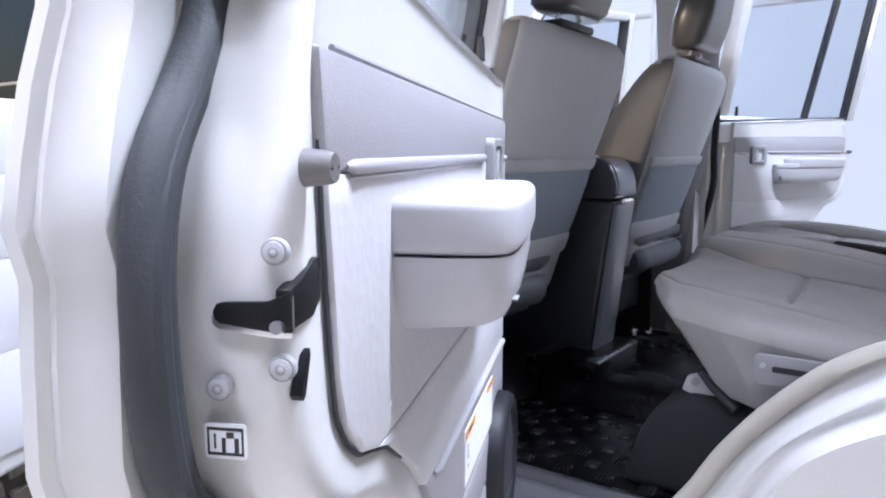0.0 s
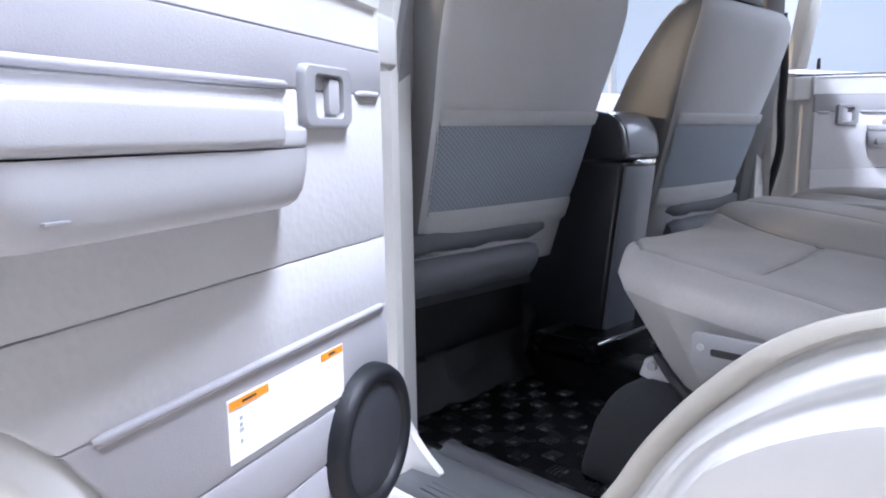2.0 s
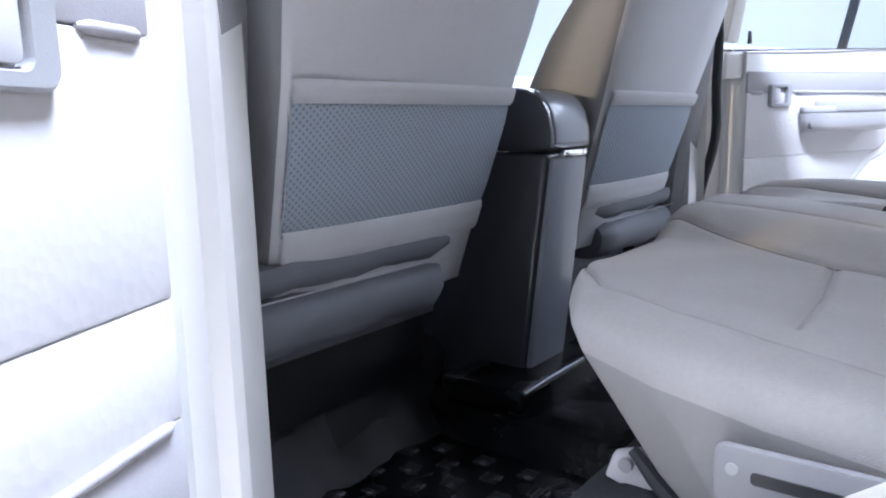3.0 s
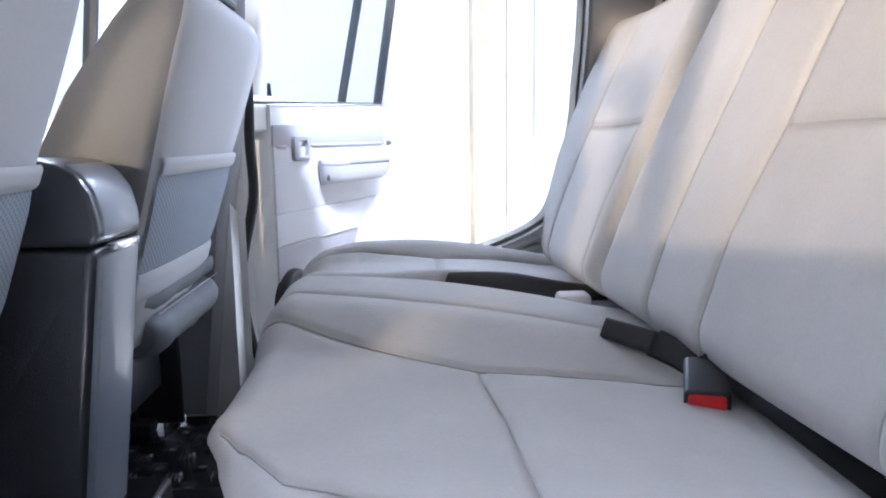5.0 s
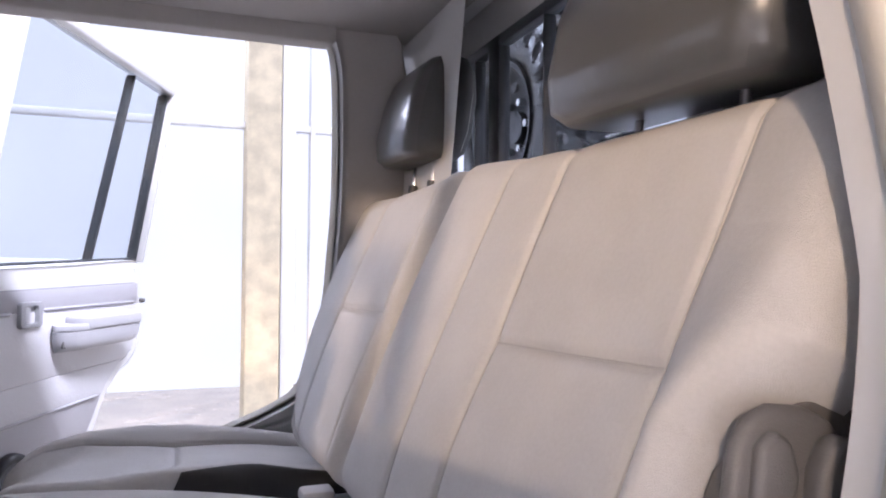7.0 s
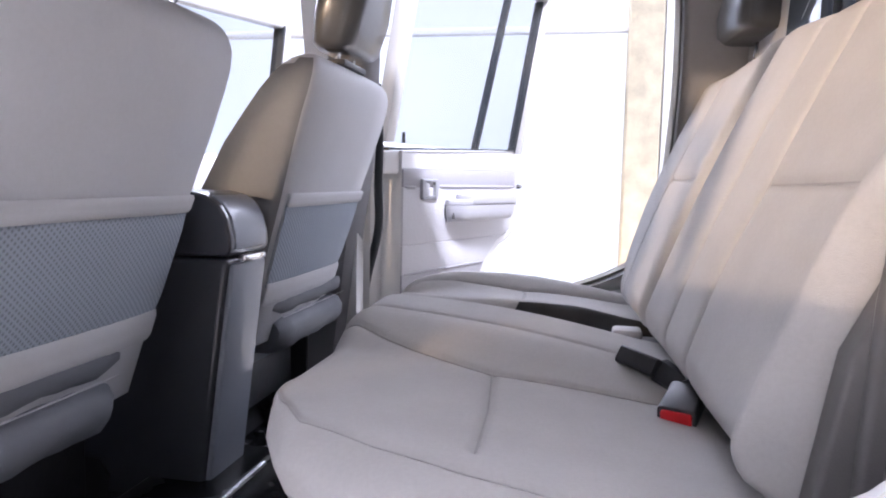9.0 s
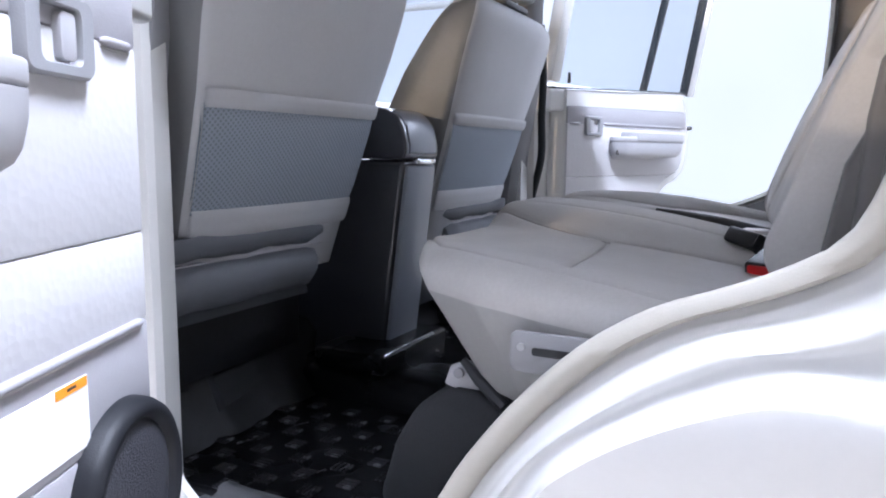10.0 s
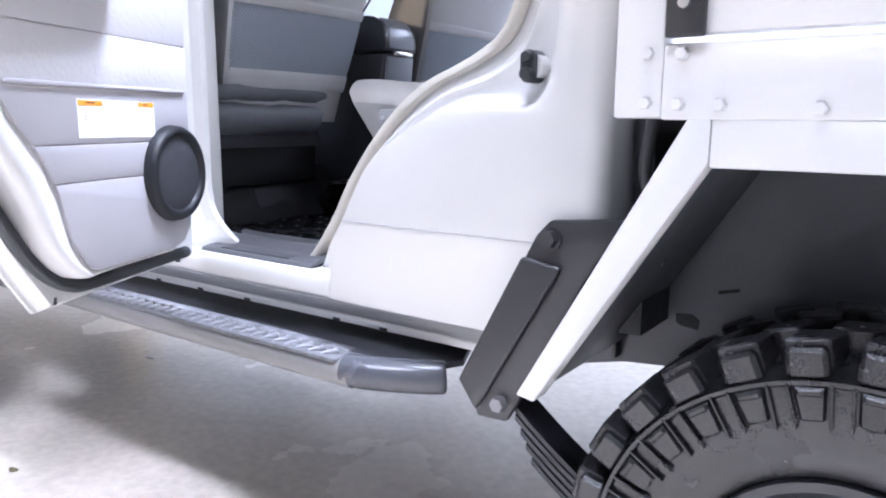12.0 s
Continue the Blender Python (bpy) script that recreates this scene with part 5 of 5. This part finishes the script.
for x in (-0.9, 0.15):
    part("step_bracket", box(x, -0.86, 0.55, x + 0.05, -0.55, 0.585, 0.004), BRACKET, st)

# ---- bracket behind the cab ----
br = thing("mudflap_bracket", "dark grey folded bracket bolted below the cab corner", "bracket")
part("plate", prism([(0.739, 0.628), (0.778, 0.559), (0.838, 0.562), (0.862, 0.605), (0.985, 0.85), (1.01, 0.888), (1.05, 0.91), (1.05, 0.955), (0.915, 0.943), (0.889, 0.915)], xz, -0.89, -0.872, 0.006), BRACKET, br)
part("flange", prism([(0.739, 0.628), (0.868, 0.878), (0.945, 0.865), (0.80, 0.61), (0.778, 0.575)], xz, -0.903, -0.889, 0.007, 3), BRACKET, br)
part("washer", tube([(0.918, -0.889, 0.912), (0.918, -0.893, 0.912)], 0.021, 20), BRACKET, br)
for x, z in ((0.918, 0.912), (0.826, 0.597)):
    part("bolt", tube([(x, -0.889, z), (x, -0.906, z)], [0.017, 0.014], 6), BRACKET if z > 0.7 else BOLT_GREY, br)

# ---- tray ----
tray = thing("white_tray", "white powder-coated flat tray with folded mudguards", "tray")
part("side_rail", box(1.12, -0.97, 1.11, 3.4, -0.90, 1.212, 0.004), TRAY_WHITE, tray)
part("corner_post", box(1.052, -0.973, 1.112, 1.122, -0.89, 2.1, 0.005), TRAY_WHITE, tray)
part("drop_side", box(1.13, -0.968, 1.222, 3.4, -0.935, 1.55, 0.008), TRAY_WHITE, tray)
part("floor", box(1.06, -0.90, 1.14, 3.4, 0.97, 1.20, 0.004), TRAY_WHITE, tray)
part("far_side", box(1.06, 0.93, 1.11, 3.4, 0.97, 1.55, 0.006), TRAY_WHITE, tray)
part("latch_plate", box(1.125, -0.985, 1.219, 1.175, -0.965, 1.42, 0.003), BRACKET, tray, "dark latch plate")
part("latch_bolt", tube([(1.15, -0.984, 1.262), (1.15, -0.992, 1.262)], 0.008, 8), STEEL, tray)
for x, z in ((1.10, 1.200), (1.10, 1.133), (1.147, 1.198), (1.145, 1.131), (1.2, 1.13), (1.32, 1.125)):
    part("bolt", tube([(x, -0.969, z), (x, -0.982, z)], [0.010, 0.008], 6), TRAY_WHITE, tray)
part("mudguard_strut", prism([(1.158, 1.112), (1.19, 1.112), (1.19, 1.052), (0.935, 0.650), (0.902, 0.656)], xz, -0.97, -0.925, 0.004), TRAY_WHITE, tray, "white diagonal mudguard edge")
part("mudguard_top", box(1.19, -0.968, 1.046, 2.2, -0.925, 1.112, 0.004), TRAY_WHITE, tray)
part("mudguard_sheet", prism([(1.178, 1.060), (2.2, 1.060), (2.2, 1.052), (1.183, 1.052), (0.925, 0.655), (0.915, 0.655)], xz, -0.93, -0.50, 0.0), GUARD, tray)
part("inner_guard", prism([(0.80, 0.56), (0.91, 0.587), (1.05, 0.60), (2.3, 0.60), (2.3, 1.10), (0.95, 1.10), (0.80, 0.80)], xz, -0.50, -0.48), GUARD, tray, "black inner guard sheet")
for y in (-0.44, 0.40):
    part("chassis_rail", box(-1.5, y, 0.62, 3.3, y + 0.08, 0.78, 0.01), UNDER, tray, "black chassis rail")
for q in ([(1.017, 0.715), (1.05, 0.717), (1.066, 0.705), (1.064, 0.686), (1.03, 0.69), (1.018, 0.696)], [(1.098, 0.774), (1.139, 0.784), (1.139, 0.777), (1.10, 0.767)]):
    part("sheet_hole", prism(q, xz, -0.503, -0.499), VOID, tray)
part("sheet_flange", box(0.890, -0.53, 0.600, 0.902, -0.50, 0.72, 0.003), UNDER, tray)
part("hose", tube(smooth_line([(1.075, -0.86, 1.12), (1.06, -0.85, 1.03), (1.075, -0.83, 0.96), (1.06, -0.80, 0.90)], 4), 0.011, 10), RUBBER, tray, "black rubber hose")
for k, (x, y) in enumerate(((1.03, -0.78),)):
    part("cable", tube(smooth_line([(x, y, 1.16), (x + 0.02, y - 0.01, 1.02), (x - 0.01, y + 0.02, 0.94), (x + 0.03, y + 0.05, 0.86 - 0.03 * k)], 4), 0.007, 8), (RUBBER, PLASTIC_MID, STEEL)[k], tray)
part("spare_carrier", prism([(1.57, 1.19), (1.66, 1.19), (1.64, 2.06), (1.565, 2.06)], xz, 0.88, 0.96, 0.006), BLACK, tray, "black spare wheel carrier post")
hb = part("headboard", box(1.06, -0.95, 1.2, 1.09, 0.95, 1.65, 0.005), TRAY_WHITE, tray)
for y in (-0.75, -0.25, 0.75):
    part("headboard_bar", box(1.065, y - 0.018, 1.65, 1.095, y + 0.018, 2.25, 0.004), TRAY_WHITE, tray)
part("headboard_bar", box(1.06, -0.95, 2.2, 1.10, 0.95, 2.25, 0.006), TRAY_WHITE, tray)

sp = thing("leaf_spring", "black leaf spring stack under the tray", "leaf spring")
for k in range(5):
    bm = loft([[Vector((x, y, 0.585 - 0.016 * k + dz - 0.85 * (x - 0.84) + 0.7 * (x - 0.84) ** 2)) for y, dz in ((-0.87, 0), (-0.80, 0), (-0.80, 0.011), (-0.87, 0.011))] for x in np.linspace(0.835 + 0.012 * k, 0.985, 10)])
    part("leaf", bm, UNDER, sp)


# ---- wheels ----
def wheel(at, material, label, rim_mat):
    w = thing("wheel", label, "wheel", at)
    w.parent = None
    R, W = 0.41, 0.26
    # outer side faces local -y
    prof = [(0.20, -0.10), (0.215, -0.118), (0.26, -0.135), (0.32, -0.138), (0.348, -0.137), (0.352, -0.143), (0.358, -0.143), (0.360, -0.132), (0.364, -0.122), (0.372, -0.10), (0.376, 0.10), (0.370, 0.122), (0.32, 0.138), (0.24, 0.13), (0.20, 0.10)]
    tyre = part("tyre", revolve(prof, 72), material, w, "chunky mud-terrain tyre", angle=30)
    n = 27
    for k in range(n):
        a = 2 * math.pi * k / n
        for y0, y1, off in ((-0.130, -0.070, 0.0), (-0.062, -0.006, 0.5), (0.006, 0.062, 0.0), (0.070, 0.130, 0.5)):
            if (y0, off) not in LUGS.setdefault(material.name, {}):
                sk = 0.014 if y0 < 0 else -0.014
                pts = [(-0.028, y0), (0.028, y0 + 0.004), (0.032, y1 - 0.012), (0.016, y1), (-0.032, y1 - 0.004)]
                bm = prism([(x + sk * (y > (y0 + y1) / 2), y) for x, y in pts], xy, 0.365, 0.413, 0.004, 1)
                if y0 < -0.1:
                    join(bm, prism([(-0.027, -0.143), (0.025, -0.143), (0.027, -0.118), (-0.029, -0.118)], xy, 0.358, 0.402, 0.006, 1))
                    face = lambda u, v, w: Vector((u, w, v))
                    join(bm, prism([(-0.022, 0.350), (-0.016, 0.300), (0.016, 0.300), (0.022, 0.350)], face, -0.144, -0.128, 0.004, 1))
                    join(bm, prism([(-0.017, 0.347), (-0.016, 0.336), (0.016, 0.336), (0.017, 0.347)], face, -0.148, -0.128, 0.003, 1))
                    for q in (-1, 1):
                        join(bm, prism([(q * 0.030, 0.352), (q * 0.026, 0.352), (q * 0.019, 0.292), (q * 0.023, 0.288)], face, -0.147, -0.128, 0.001, 1))
                LUGS[material.name][(y0, off)] = mesh_of("tread_block", bm, material, True, 30)
            ob = new("tread_block", LUGS[material.name][(y0, off)])
            ob.parent = tyre
            ob.matrix_basis = Matrix.Rotation(-(a + off * 2 * math.pi / n), 4, "Y")
    rim = revolve([(0.0, -0.06), (0.05, -0.065), (0.055, -0.045), (0.10, -0.05), (0.15, -0.07), (0.17, -0.09), (0.19, -0.118), (0.206, -0.122), (0.208, -0.10), (0.20, 0.10)], 48)
    r = part("rim", rim, rim_mat, w, "dark steel rim")
    for k in range(6):
        a = 2 * math.pi * k / 6
        part("wheel_nut", tube([(0.085 * math.cos(a), -0.045, 0.085 * math.sin(a)), (0.085 * math.cos(a), -0.075, 0.085 * math.sin(a))], 0.012, 6), STEEL, r)
        b = a + math.pi / 6
        part("rim_hole", tube([(0.135 * math.cos(b), -0.060, 0.135 * math.sin(b)), (0.135 * math.cos(b), -0.068, 0.135 * math.sin(b))], 0.022, 10), BLACK, r)
    return w


LUGS = {}
wheel(pose(1.394, -0.792, 0.413, 0, 3.4, 0), TYRE, "rear wheel with chunky black mud tyre", BLACK)
wheel(pose(1.41, 0.72, 0.413, 0, 0, 180), TYRE, "rear wheel with chunky black mud tyre", BLACK)
wheel(pose(-1.85, -1.0, 0.413, 0, 0, -14), MUD, "dusty front wheel with chunky mud tyre", DUST)
wheel(pose(1.45, 1.03, 2.04, 0, 0, -88), TYRE, "spare wheel standing upright behind the rear window", BLACK)

# ---- front doors ----
def front_door(at, m):
    d = part("front_door", prism([(0.0, 0.80), (0.95, 0.80), (1.0, 0.86), (1.02, 1.56), (0.0, 1.58)], lambda u, v, w: Vector((u, m * w, v)), -0.12, 0.0, 0.015, 3), PAINT_IN, ute, "open front door")
    d.matrix_world = at
    L = lambda u, v, w: Vector((u, m * w, v))
    for z0, z1 in ((0.85, 1.06), (1.06, 1.25), (1.25, 1.42), (1.42, 1.53)):
        part("trim_panel", prism([(0.08, z0), (0.93, z0), (0.94, z1), (0.08, z1)], L, -0.004, 0.012, 0.004), TRIM, d)
    sp = revolve([(0.0, 0.03), (0.06, 0.027), (0.085, 0.02), (0.10, 0.02), (0.105, 0.008)], 32)
    sp.transform(Matrix.Translation((0.25, 0, 0.98)) @ Matrix.Diagonal((1, m, 1, 1)))
    part("speaker", sp, BLACK, d)
    tilt = lambda s, z, n: Vector((s, m * (n + max(0, z - 1.59) * 0.17), z))
    for q in ([(0.0, 1.56), (0.05, 1.56), (0.40, 2.14), (0.36, 2.16)], [(0.98, 1.56), (1.02, 1.56), (1.0, 2.17), (0.96, 2.16)], [(0.36, 2.13), (0.98, 2.13), (0.98, 2.17), (0.36, 2.17)]):
        part("window_frame", prism(q, tilt, -0.07, -0.015, 0.004), PAINT, d)
    for q in ([(0.05, 1.58), (0.065, 1.58), (0.402, 2.13), (0.39, 2.13)], [(0.967, 1.58), (0.98, 1.58), (0.965, 2.14), (0.953, 2.14)]):
        part("glass_run", prism(q, tilt, -0.075, -0.01, 0.003), SEAL, d)
    g = part("door_glass", prism([(0.06, 1.57), (0.97, 1.57), (0.95, 2.13), (0.40, 2.13)], tilt, -0.045, -0.041), GLASS, d)
    g.visible_shadow = False
    return d


front_door(pose(-1.12, -0.86, 0, 0, 0, -67), 1)
front_door(pose(-1.22, 0.90, 0, 0, 0, 69), -1)

# ---- repeated mat bars, nearest ones ----
sheet = fm.children[0]
for i in range(17):
    for j in range(28):
        x, y = -0.42 + i * 0.046, -0.655 + j * 0.048
        if (i + j) % 2 or x > 0.30 or abs(y) < 0.24:
            continue
        ob = new("tread_bar", bar_me)
        ob.parent = sheet
        ob.matrix_basis = pose(x, y, 0.790, 0, 0, 90 if j % 2 else 0)
